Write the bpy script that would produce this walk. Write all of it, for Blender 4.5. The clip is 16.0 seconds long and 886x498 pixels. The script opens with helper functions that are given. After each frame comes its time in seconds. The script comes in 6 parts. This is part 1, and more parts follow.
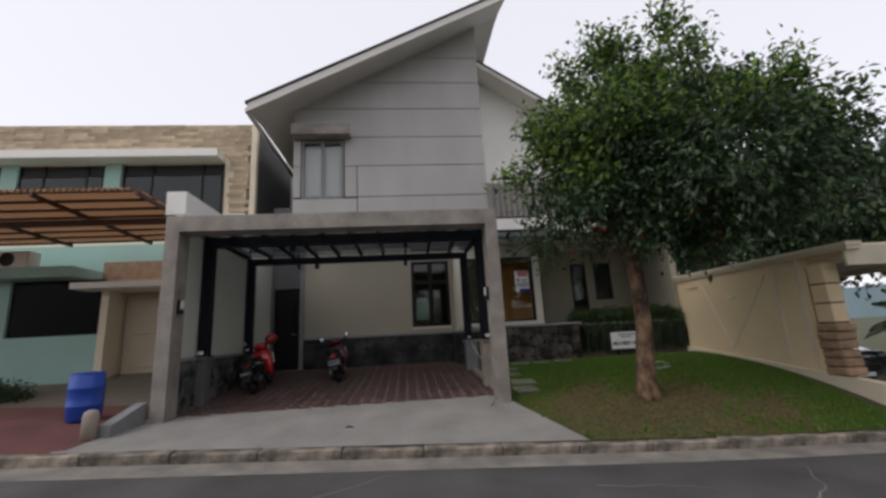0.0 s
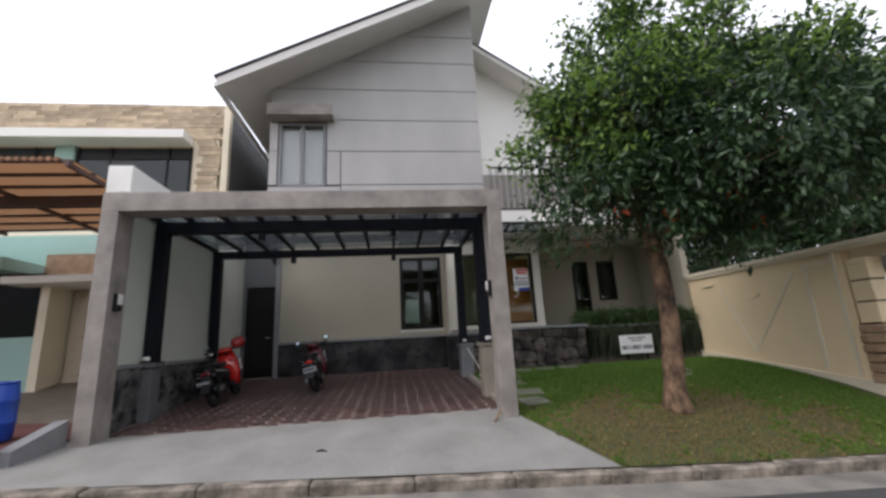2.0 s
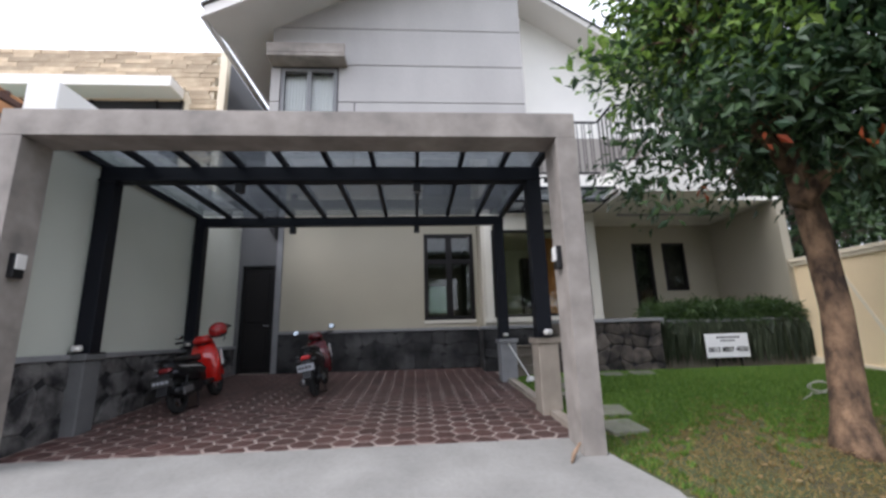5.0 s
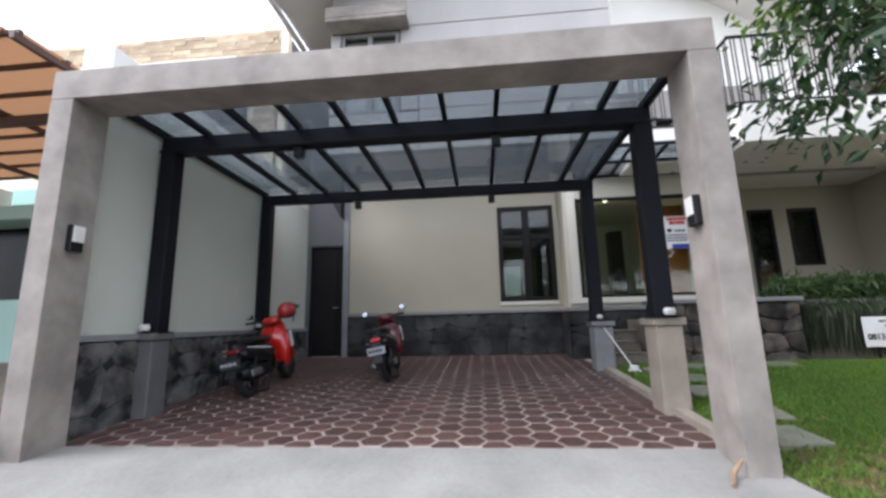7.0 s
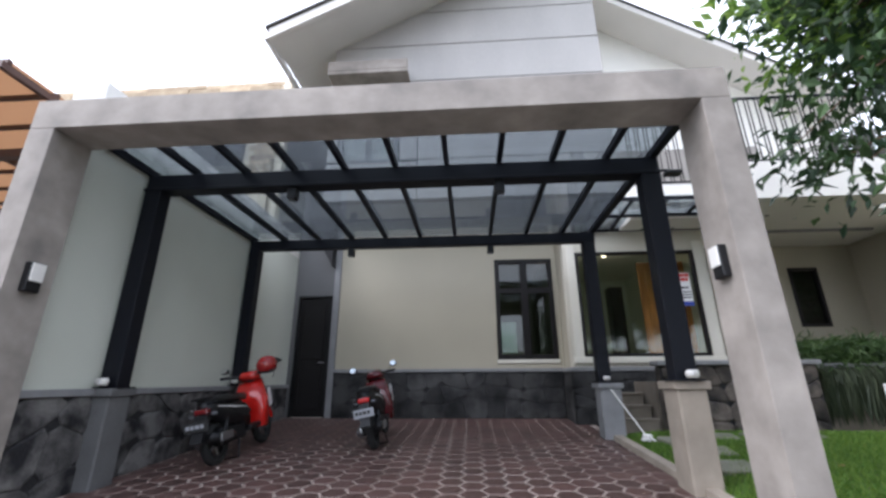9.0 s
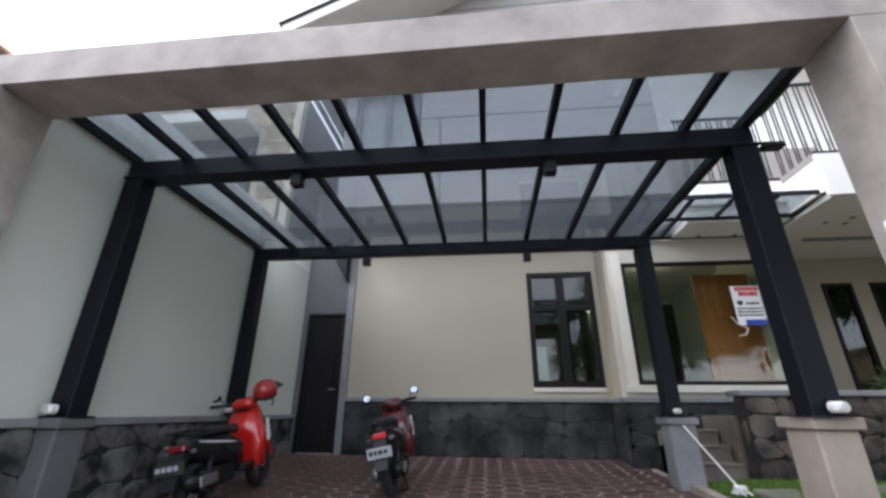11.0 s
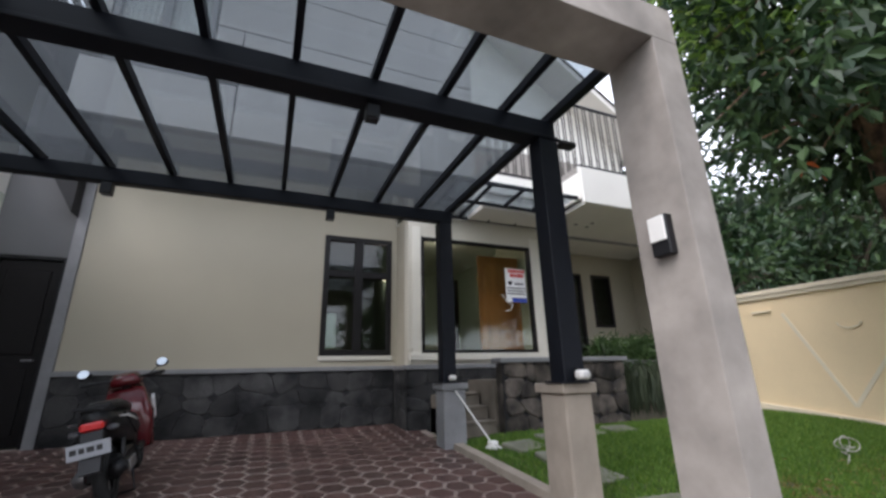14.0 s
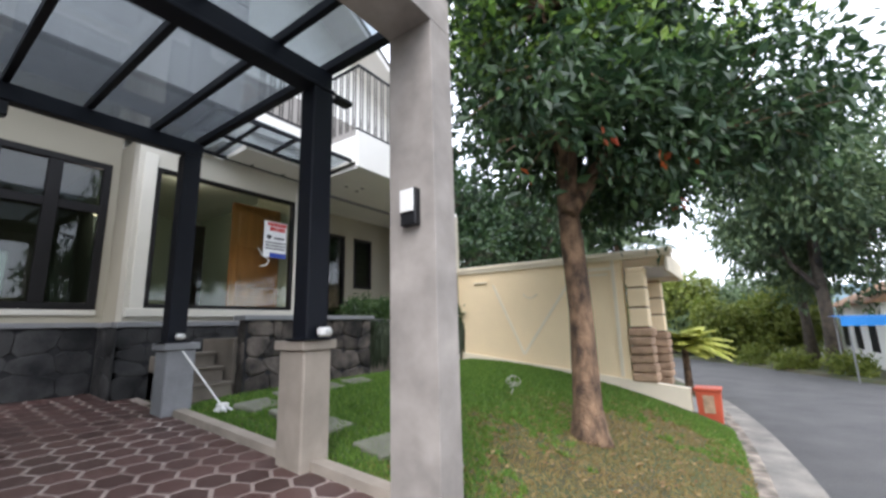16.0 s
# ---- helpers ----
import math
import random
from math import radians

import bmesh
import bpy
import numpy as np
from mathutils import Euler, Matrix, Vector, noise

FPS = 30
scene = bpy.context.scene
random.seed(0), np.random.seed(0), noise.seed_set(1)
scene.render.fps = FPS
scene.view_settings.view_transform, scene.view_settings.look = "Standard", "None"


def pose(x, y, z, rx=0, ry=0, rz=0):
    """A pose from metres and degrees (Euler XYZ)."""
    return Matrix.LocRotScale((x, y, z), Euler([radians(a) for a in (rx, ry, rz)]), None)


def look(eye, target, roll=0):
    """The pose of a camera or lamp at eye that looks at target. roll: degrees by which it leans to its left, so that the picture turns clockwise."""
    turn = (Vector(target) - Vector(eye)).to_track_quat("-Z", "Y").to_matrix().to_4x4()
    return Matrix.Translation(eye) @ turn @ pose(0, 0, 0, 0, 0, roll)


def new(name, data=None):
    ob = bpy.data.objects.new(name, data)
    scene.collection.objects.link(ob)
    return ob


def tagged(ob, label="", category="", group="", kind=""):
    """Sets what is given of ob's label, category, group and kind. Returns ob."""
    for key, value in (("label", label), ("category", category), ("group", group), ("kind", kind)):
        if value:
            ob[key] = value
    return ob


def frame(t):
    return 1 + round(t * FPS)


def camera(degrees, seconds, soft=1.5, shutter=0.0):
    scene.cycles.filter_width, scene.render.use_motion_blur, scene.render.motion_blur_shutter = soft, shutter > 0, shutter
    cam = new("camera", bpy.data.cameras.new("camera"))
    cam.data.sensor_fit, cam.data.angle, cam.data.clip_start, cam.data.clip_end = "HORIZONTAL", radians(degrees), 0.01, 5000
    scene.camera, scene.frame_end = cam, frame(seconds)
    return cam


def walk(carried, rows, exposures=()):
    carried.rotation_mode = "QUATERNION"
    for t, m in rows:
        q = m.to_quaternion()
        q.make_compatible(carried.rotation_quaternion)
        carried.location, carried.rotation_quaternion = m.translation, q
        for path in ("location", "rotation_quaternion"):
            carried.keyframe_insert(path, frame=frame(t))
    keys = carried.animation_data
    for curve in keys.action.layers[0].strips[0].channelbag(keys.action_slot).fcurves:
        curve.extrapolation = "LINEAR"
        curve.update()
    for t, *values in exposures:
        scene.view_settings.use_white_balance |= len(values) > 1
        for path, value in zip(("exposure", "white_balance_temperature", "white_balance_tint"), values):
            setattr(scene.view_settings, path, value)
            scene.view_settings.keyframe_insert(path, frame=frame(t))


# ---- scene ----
cam = camera(94.4, 16.0, 2.8)
PATH = [
    (0, (1.534, -7.018, 1.109), (1.723, -5.071, 1.523), -3.1),
    (0.5, (1.553, -6.776, 1.113), (1.658, -4.842, 1.612), -2.5),
    (1, (1.527, -6.52, 1.05), (1.609, -4.555, 1.416), -2.0),
    (1.5, (1.501, -6.243, 1.056), (1.682, -4.28, 1.392), -5.1),
    (2, (1.533, -5.889, 1.061), (1.779, -3.953, 1.498), -3.1),
    (2.5, (1.556, -5.59, 1.064), (1.731, -3.648, 1.51), -2.0),
    (3, (1.621, -5.253, 1.056), (1.846, -3.311, 1.477), -1.3),
    (3.2, (1.671, -5.095, 1.068), (1.899, -3.161, 1.521), -2.0),
    (5.3, (1.472, -3.676, 1.051), (1.604, -1.724, 1.464), -1.5),
    (5.5, (1.432, -3.57, 1.026), (1.582, -1.628, 1.482), -1.9),
    (6, (1.35, -3.397, 1.018), (1.23, -1.426, 1.332), -0.8),
    (6.5, (1.266, -3.197, 0.95), (1.111, -1.237, 1.316), -1.5),
    (7, (1.332, -3.03, 1.004), (1.155, -1.071, 1.361), -1.3),
    (7.5, (1.267, -3.002, 1.013), (1.074, -1.081, 1.535), -0.9),
    (8, (1.214, -2.956, 1.006), (1.027, -1.029, 1.506), -0.3),
    (8.5, (1.213, -2.873, 1.024), (1.07, -0.945, 1.537), 0.0),
    (9, (1.216, -2.723, 1.019), (1.091, -0.824, 1.633), -0.3),
    (9.5, (1.204, -2.554, 1.03), (1.033, -0.703, 1.768), 0.4),
    (9.7, (1.195, -2.474, 1.022), (1.02, -0.609, 1.723), 1.0),
    (11.8, (0.882, -1.5, 1.057), (0.678, 0.341, 1.812), 0.0),
    (12, (0.882, -1.448, 1.086), (0.719, 0.408, 1.812), -0.7),
    (12.5, (0.912, -1.387, 1.095), (0.936, 0.497, 1.765), 0.2),
    (13, (0.953, -1.367, 1.096), (1.268, 0.491, 1.766), 1.3),
    (13.5, (0.982, -1.363, 1.104), (1.568, 0.44, 1.742), 0.1),
    (14, (0.997, -1.364, 1.102), (1.742, 0.399, 1.683), -1.5),
    (14.5, (1.042, -1.354, 1.095), (2.079, 0.284, 1.586), -2.4),
    (15, (1.074, -1.358, 1.095), (2.364, 0.096, 1.563), -2.2),
    (15.5, (1.104, -1.364, 1.099), (2.578, -0.085, 1.536), -1.6),
    (16, (1.113, -1.382, 1.091), (2.72, -0.249, 1.459), -1.5),
]
walk(cam, [(t, look(eye, target, roll)) for t, eye, target, roll in PATH],
     [(0, 0.2, 6400, 15), (0.5, 0.42, 6400, 15), (1, 0.35, 6300, 16), (2, 0.93, 6200, 15), (2.5, 1.0, 6150, 16), (3, 1.05, 6100, 16), (5.5, 1.62, 5950, 15), (8, 1.9, 5850, 14), (9, 1.85, 5800, 14), (9.5, 1.6, 5800, 14), (11.8, 2.1, 5950, 16), (12.5, 1.9, 6000, 16), (13.5, 1.65, 6050, 15), (14.5, 1.65, 6050, 14), (16, 1.95, 5900, 13)])

# ---- world ----
SUN_EL, SUN_AZ = radians(45), radians(-113)
world = bpy.data.worlds.new("overcast_sky")
scene.world = world
world.use_nodes = True
wn = world.node_tree
sky = wn.nodes.new("ShaderNodeTexSky")
sky.sky_type, sky.sun_disc = "NISHITA", False
sky.sun_elevation, sky.sun_rotation = SUN_EL, SUN_AZ
sky.air_density, sky.dust_density, sky.ozone_density = 1.0, 1.5, 1.0
veil = wn.nodes.new("ShaderNodeHueSaturation")
veil.inputs["Saturation"].default_value = 0.5
wn.links.new(sky.outputs[0], veil.inputs["Color"])
cloud = wn.nodes.new("ShaderNodeMix")
cloud.data_type = "RGBA"
cloud.inputs["Factor"].default_value = 0.7
cloud.inputs["B"].default_value = (7.3, 7.35, 7.5, 1)
wn.links.new(veil.outputs[0], cloud.inputs["A"])
wn.links.new(cloud.outputs["Result"], wn.nodes["Background"].inputs[0])
wn.nodes["Background"].inputs[1].default_value = 0.13
sun = new("sun", bpy.data.lights.new("sun", "SUN"))
sun.data.energy, sun.data.angle, sun.data.color = 0.7, radians(30), (1, 0.95, 0.88)
sun.rotation_euler = (radians(90) - SUN_EL, 0, radians(180) - SUN_AZ)


# ---- materials ----
def mat(name, c, rough=0.6, metal=0.0, var=0.18, scale=2.0, fine=45.0, bump=0.15, rnd=0.0, c2=None, spread=0.5, spec=0.5, stretch=None, coat=0.0):
    """Two scales of variation from c towards c2, a fine relief, and a change from piece to piece."""
    m = bpy.data.materials.new(name)
    m.use_nodes = True
    t = m.node_tree
    N, L = t.nodes, t.links
    p = N["Principled BSDF"]
    p.inputs["Metallic"].default_value = metal
    p.inputs["Specular IOR Level"].default_value = spec
    p.inputs["Coat Weight"].default_value = coat
    co = N.new("ShaderNodeTexCoord")
    src = co.outputs["Object"]
    if stretch:
        mp = N.new("ShaderNodeMapping")
        mp.inputs["Scale"].default_value = stretch
        L.new(src, mp.inputs[0])
        src = mp.outputs[0]
    big, small = N.new("ShaderNodeTexNoise"), N.new("ShaderNodeTexNoise")
    for n, s, d in ((big, scale, 5), (small, fine, 3)):
        n.inputs["Scale"].default_value, n.inputs["Detail"].default_value = s, d
        L.new(src, n.inputs["Vector"])
    c = tuple(c)
    lo = tuple(v * (1 - var) for v in c)
    hi = tuple(min(1, v * (1 + var)) for v in c) if c2 is None else tuple(c2)
    ramp = N.new("ShaderNodeValToRGB")
    ramp.color_ramp.elements[0].color, ramp.color_ramp.elements[1].color = (*lo, 1), (*hi, 1)
    ramp.color_ramp.elements[0].position, ramp.color_ramp.elements[1].position = 0.5 - spread / 2, 0.5 + spread / 2
    L.new(big.outputs["Fac"], ramp.inputs[0])
    val = N.new("ShaderNodeMath")
    val.operation = "MULTIPLY_ADD"
    val.inputs[1].default_value, val.inputs[2].default_value = var * 1.2, 1 - var * 0.6
    L.new(small.outputs["Fac"], val.inputs[0])
    hsv = N.new("ShaderNodeHueSaturation")
    L.new(ramp.outputs[0], hsv.inputs["Color"])
    out = val.outputs[0]
    if rnd:
        info = N.new("ShaderNodeObjectInfo")
        isl = N.new("ShaderNodeNewGeometry")
        add = N.new("ShaderNodeMath")
        add.operation = "ADD"
        L.new(info.outputs["Random"], add.inputs[0])
        L.new(isl.outputs["Random Per Island"], add.inputs[1])
        fr = N.new("ShaderNodeMath")
        fr.operation = "FRACT"
        L.new(add.outputs[0], fr.inputs[0])
        ma = N.new("ShaderNodeMath")
        ma.operation = "MULTIPLY_ADD"
        ma.inputs[1].default_value, ma.inputs[2].default_value = 2 * rnd, 1 - rnd
        L.new(fr.outputs[0], ma.inputs[0])
        mu = N.new("ShaderNodeMath")
        mu.operation = "MULTIPLY"
        L.new(out, mu.inputs[0])
        L.new(ma.outputs[0], mu.inputs[1])
        out = mu.outputs[0]
    L.new(out, hsv.inputs["Value"])
    L.new(hsv.outputs[0], p.inputs["Base Color"])
    ro = N.new("ShaderNodeMapRange")
    ro.inputs["To Min"].default_value, ro.inputs["To Max"].default_value = max(0.02, rough - 0.12), min(1, rough + 0.12)
    L.new(big.outputs["Fac"], ro.inputs[0])
    L.new(ro.outputs[0], p.inputs["Roughness"])
    if bump:
        b = N.new("ShaderNodeBump")
        b.inputs["Strength"].default_value, b.inputs["Distance"].default_value = bump, 0.02
        L.new(small.outputs["Fac"], b.inputs["Height"])
        L.new(b.outputs[0], p.inputs["Normal"])
    return m


def leafy(name, c, c2, rough=0.45, passing=0.35):
    """Leaves that let some light through, each of its own shade."""
    m = bpy.data.materials.new(name)
    m.use_nodes = True
    N, L = m.node_tree.nodes, m.node_tree.links
    p = N["Principled BSDF"]
    p.inputs["Roughness"].default_value = rough
    isl = N.new("ShaderNodeNewGeometry")
    ramp = N.new("ShaderNodeValToRGB")
    ramp.color_ramp.elements[0].color, ramp.color_ramp.elements[1].color = (*c, 1), (*c2, 1)
    ramp.color_ramp.elements[0].position = 0.25
    L.new(isl.outputs["Random Per Island"], ramp.inputs[0])
    L.new(ramp.outputs[0], p.inputs["Base Color"])
    tr = N.new("ShaderNodeBsdfTranslucent")
    L.new(ramp.outputs[0], tr.inputs["Color"])
    mix = N.new("ShaderNodeMixShader")
    mix.inputs[0].default_value = passing
    L.new(p.outputs[0], mix.inputs[1])
    L.new(tr.outputs[0], mix.inputs[2])
    L.new(mix.outputs[0], N["Material Output"].inputs[0])
    return m


def glass(name, tint, milky=0.0, ior=1.5, rough=0.0, milk=(0.8, 0.85, 0.9)):
    """A thin pane: tinted, mirrored by its Fresnel gloss, and milky where it is old."""
    m = bpy.data.materials.new(name)
    m.use_nodes = True
    N, L = m.node_tree.nodes, m.node_tree.links
    N.remove(N["Principled BSDF"])
    tr, gl, lw, pw, fr, mix = (N.new("ShaderNode" + n) for n in ("BsdfTransparent", "BsdfGlossy", "LayerWeight", "Math", "MapRange", "MixShader"))
    tr.inputs[0].default_value = (*tint, 1)
    gl.inputs["Roughness"].default_value = rough
    lw.inputs["Blend"].default_value = 0.5
    pw.operation, pw.inputs[1].default_value = "POWER", 4.5
    fr.inputs["To Min"].default_value, fr.inputs["To Max"].default_value = ((ior - 1) / (ior + 1)) ** 2, 1.0
    L.new(lw.outputs["Facing"], pw.inputs[0])
    L.new(pw.outputs[0], fr.inputs[0])
    last = tr
    if milky:
        df, m2 = N.new("ShaderNodeBsdfTranslucent"), N.new("ShaderNodeMixShader")
        df.inputs[0].default_value = (*milk, 1)
        dirt = N.new("ShaderNodeTexNoise")
        dirt.inputs["Scale"].default_value = 1.3
        rg = N.new("ShaderNodeMapRange")
        rg.inputs["To Min"].default_value, rg.inputs["To Max"].default_value = milky * 0.6, milky * 1.4
        L.new(dirt.outputs["Fac"], rg.inputs[0])
        L.new(rg.outputs[0], m2.inputs[0])
        L.new(tr.outputs[0], m2.inputs[1])
        L.new(df.outputs[0], m2.inputs[2])
        last = m2
    L.new(fr.outputs[0], mix.inputs[0])
    L.new(last.outputs[0], mix.inputs[1])
    L.new(gl.outputs[0], mix.inputs[2])
    L.new(mix.outputs[0], N["Material Output"].inputs[0])
    return m


CONCRETE = mat("raw_plaster_concrete", (0.245, 0.218, 0.193), 0.8, var=0.25, scale=2.6, fine=9, bump=0.2, c2=(0.345, 0.308, 0.272), spread=0.4)
PED = mat("buff_plaster", (0.30, 0.255, 0.205), 0.8, var=0.2, scale=3, fine=11, bump=0.2)
# grey darkened to carry the shade of deep recesses in its colour
DEEPGREY = mat("dark_grey_shade_paint", (0.115, 0.115, 0.115), 0.75, var=0.1, scale=1.5, fine=50, bump=0.08)
PANEL = mat("grey_cement_board", (0.40, 0.383, 0.365), 0.75, var=0.1, scale=1.2, fine=26, bump=0.12, rnd=0.03, stretch=(1, 1, 0.35))
# cream with the covered carport's shade put in; BAYCREAM is the lighter copy
CREAM = mat("shaded_cream_paint", (0.36, 0.33, 0.255), 0.75, var=0.05, scale=0.9, fine=60, bump=0.08)
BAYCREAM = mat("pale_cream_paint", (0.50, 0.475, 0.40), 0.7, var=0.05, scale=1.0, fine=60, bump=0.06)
GREYWALL = mat("pale_grey_wall_paint", (0.55, 0.565, 0.49), 0.75, var=0.06, scale=0.8, fine=60, bump=0.08)
WHITE = mat("white_paint", (0.78, 0.76, 0.71), 0.65, var=0.05, scale=1.1, fine=60, bump=0.06)
SOFFIT = mat("soffit_paint", (0.66, 0.63, 0.59), 0.7, var=0.06, scale=1.0, fine=50, bump=0.05)
STEEL = mat("black_painted_steel", (0.005, 0.006, 0.010), 0.55, var=0.2, scale=5, fine=70, bump=0.05, spec=0.22)
DARKFRAME = mat("dark_brown_frame", (0.008, 0.007, 0.007), 0.55, var=0.2, scale=6, fine=80, bump=0.05, spec=0.25)
STONE = mat("dark_andesite", (0.011, 0.0115, 0.013), 0.7, var=0.3, scale=2.6, fine=45, bump=0.5, rnd=0.4, c2=(0.055, 0.054, 0.053), spread=0.3, spec=0.3)
DADOGREY = mat("dark_grey_plaster", (0.11, 0.11, 0.11), 0.75, var=0.18, scale=4, fine=40, bump=0.2)
RAILSTEEL = mat("brown_grey_rail_paint", (0.05, 0.045, 0.04), 0.5, var=0.15, scale=6, fine=60, bump=0.05)
# taupe that carries the balcony's shade in its colour
BALCONYSHADE = mat("taupe_shade_paint", (0.30, 0.275, 0.25), 0.8, var=0.08, scale=1.0, fine=50, bump=0.08)
WESTSTONE = mat("mottled_grey_andesite", (0.02, 0.02, 0.022), 0.75, var=0.3, scale=4.5, fine=40, bump=0.5, rnd=0.45, c2=(0.13, 0.125, 0.12), spread=0.28, spec=0.3)
TRIMCREAM = mat("pale_cream_trim_paint", (0.60, 0.575, 0.50), 0.65, var=0.05, scale=1.2, fine=60, bump=0.05)
FIELDSTONE = mat("brown_grey_fieldstone", (0.03, 0.027, 0.025), 0.8, var=0.35, scale=3.5, fine=40, bump=0.6, rnd=0.45, c2=(0.15, 0.125, 0.105), spread=0.35, spec=0.3)
DEADLEAF = leafy("fallen_brown_leaves", (0.20, 0.11, 0.045), (0.42, 0.29, 0.13), 0.7, 0.15)
GREYINK = mat("dull_grey_print", (0.30, 0.31, 0.33), 0.5, var=0.05, bump=0.0)
DIMLENS = mat("dark_red_lens", (0.14, 0.01, 0.012), 0.25, var=0.05, bump=0.0, coat=0.4)
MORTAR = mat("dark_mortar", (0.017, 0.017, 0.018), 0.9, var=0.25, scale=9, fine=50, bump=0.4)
CAPGREY = mat("grey_coping", (0.21, 0.21, 0.215), 0.7, var=0.15, scale=4, fine=40, bump=0.2)
HEX = mat("red_brown_hex_paver", (0.078, 0.033, 0.026), 0.5, var=0.3, scale=1.2, fine=60, bump=0.3, rnd=0.28, c2=(0.095, 0.055, 0.048))
GROUT = mat("pale_grout", (0.48, 0.40, 0.35), 0.85, var=0.25, scale=0.8, fine=30, bump=0.2, c2=(0.18, 0.125, 0.105), spread=0.3)
DRIVE = mat("driveway_concrete", (0.22, 0.213, 0.195), 0.85, var=0.2, scale=1.6, fine=24, bump=0.3, c2=(0.315, 0.303, 0.278), spread=0.7)
KERB = mat("worn_kerb_concrete", (0.11, 0.09, 0.07), 0.9, var=0.45, scale=4.5, fine=28, bump=0.6, rnd=0.18, c2=(0.33, 0.28, 0.225), spread=0.3)
ASPHALT = mat("worn_asphalt", (0.056, 0.054, 0.053), 0.88, var=0.3, scale=1.1, fine=34, bump=0.6, c2=(0.10, 0.096, 0.092), spread=0.6)
GUTTER = mat("dusty_gutter", (0.40, 0.365, 0.31), 0.95, var=0.3, scale=2.2, fine=40, bump=0.4, c2=(0.14, 0.132, 0.118), spread=0.4)
SOIL = mat("lawn_soil", (0.10, 0.075, 0.04), 0.95, var=0.3, scale=1.0, fine=30, bump=0.6, c2=(0.05, 0.075, 0.02))
GRASS = leafy("grass_blades", (0.07, 0.165, 0.016), (0.20, 0.30, 0.042), 0.6, 0.3)
DRYGRASS = leafy("dry_grass_blades", (0.27, 0.175, 0.06), (0.21, 0.19, 0.055), 0.7, 0.25)
LEAF = leafy("dark_glossy_leaves", (0.018, 0.045, 0.018), (0.075, 0.13, 0.045), 0.45, 0.3)
# lighter copy of LEAF with the sunlight put into its colour
SUNLITLEAF = leafy("sun_tinted_leaves", (0.12, 0.22, 0.035), (0.24, 0.34, 0.07), 0.4, 0.45)
# foliage paled so that the haze of distance lies in its colour
FARLEAF = leafy("haze_paled_foliage", (0.07, 0.11, 0.055), (0.17, 0.23, 0.10), 0.6, 0.3)
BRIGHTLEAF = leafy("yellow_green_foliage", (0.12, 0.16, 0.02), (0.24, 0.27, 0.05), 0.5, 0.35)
REDLEAF = leafy("old_red_leaves", (0.45, 0.07, 0.02), (0.5, 0.12, 0.03), 0.5, 0.3)
BARK = mat("bark", (0.065, 0.038, 0.022), 0.9, var=0.35, scale=7, fine=45, bump=1.0, c2=(0.25, 0.155, 0.09), stretch=(1, 1, 0.6), spread=0.28)
FARBARK = mat("dark_bark", (0.05, 0.04, 0.03), 0.9, var=0.35, scale=5, fine=30, bump=0.7, c2=(0.11, 0.085, 0.06))
YELLOWLEAF = leafy("yellow_palm_fronds", (0.30, 0.33, 0.05), (0.50, 0.50, 0.12), 0.5, 0.4)
YWALL = mat("yellow_cream_wall", (0.80, 0.64, 0.40), 0.75, var=0.08, scale=0.9, fine=50, bump=0.12)
YTRIM = mat("pale_trim_paint", (0.74, 0.65, 0.49), 0.7, var=0.07, scale=1.5, fine=50, bump=0.1)
SANDSTONE = mat("brown_split_stone", (0.36, 0.24, 0.15), 0.85, var=0.3, scale=6, fine=30, bump=0.6, rnd=0.2)
CLAD = mat("tan_stone_cladding", (0.42, 0.31, 0.20), 0.85, var=0.2, scale=4, fine=30, bump=0.4, rnd=0.25, c2=(0.52, 0.42, 0.29))
MINT = mat("mint_green_paint", (0.31, 0.47, 0.415), 0.75, var=0.07, scale=1.0, fine=50, bump=0.08)
NBDOOR = mat("beige_door_paint", (0.50, 0.42, 0.31), 0.6, var=0.07, scale=3, fine=50, bump=0.06)
NBPAVE = mat("red_paving", (0.12, 0.045, 0.04), 0.8, var=0.25, scale=2, fine=40, bump=0.3)
RUSTROOF = leafy("tan_roof_sheet", (0.36, 0.19, 0.095), (0.46, 0.27, 0.14), 0.7, 0.38)
RUST = mat("rust_brown_steel", (0.07, 0.03, 0.02), 0.6, var=0.25, scale=6, fine=60, bump=0.1)
ROOFTILE = mat("dark_roof_edge", (0.06, 0.055, 0.05), 0.8, var=0.2, scale=4, fine=40, bump=0.2)
WOOD = mat("orange_brown_door_wood", (0.33, 0.12, 0.035), 0.35, var=0.25, scale=3, fine=25, bump=0.05, stretch=(6, 6, 0.5), coat=0.3)
BLUE = mat("blue_drum_plastic", (0.012, 0.06, 0.36), 0.38, var=0.12, scale=4, fine=40, bump=0.04)
RED = mat("red_gloss_paint", (0.55, 0.015, 0.01), 0.22, var=0.05, scale=3, fine=60, bump=0.0, coat=0.6)
HELMETRED = mat("dark_red_gloss_paint", (0.33, 0.014, 0.014), 0.25, var=0.05, scale=3, fine=60, bump=0.0, coat=0.5)
SANDPALE = mat("faded_hose_rubber", (0.42, 0.40, 0.34), 0.6, var=0.1, scale=6, fine=50, bump=0.03)
MAROON = mat("maroon_gloss_paint", (0.10, 0.008, 0.012), 0.25, var=0.05, scale=3, fine=60, bump=0.0, coat=0.5)
BLACKP = mat("black_plastic", (0.007, 0.007, 0.008), 0.45, var=0.15, scale=6, fine=80, bump=0.08, spec=0.35)
TYRE = mat("tyre_rubber", (0.009, 0.009, 0.009), 0.85, var=0.2, scale=8, fine=60, bump=0.3)
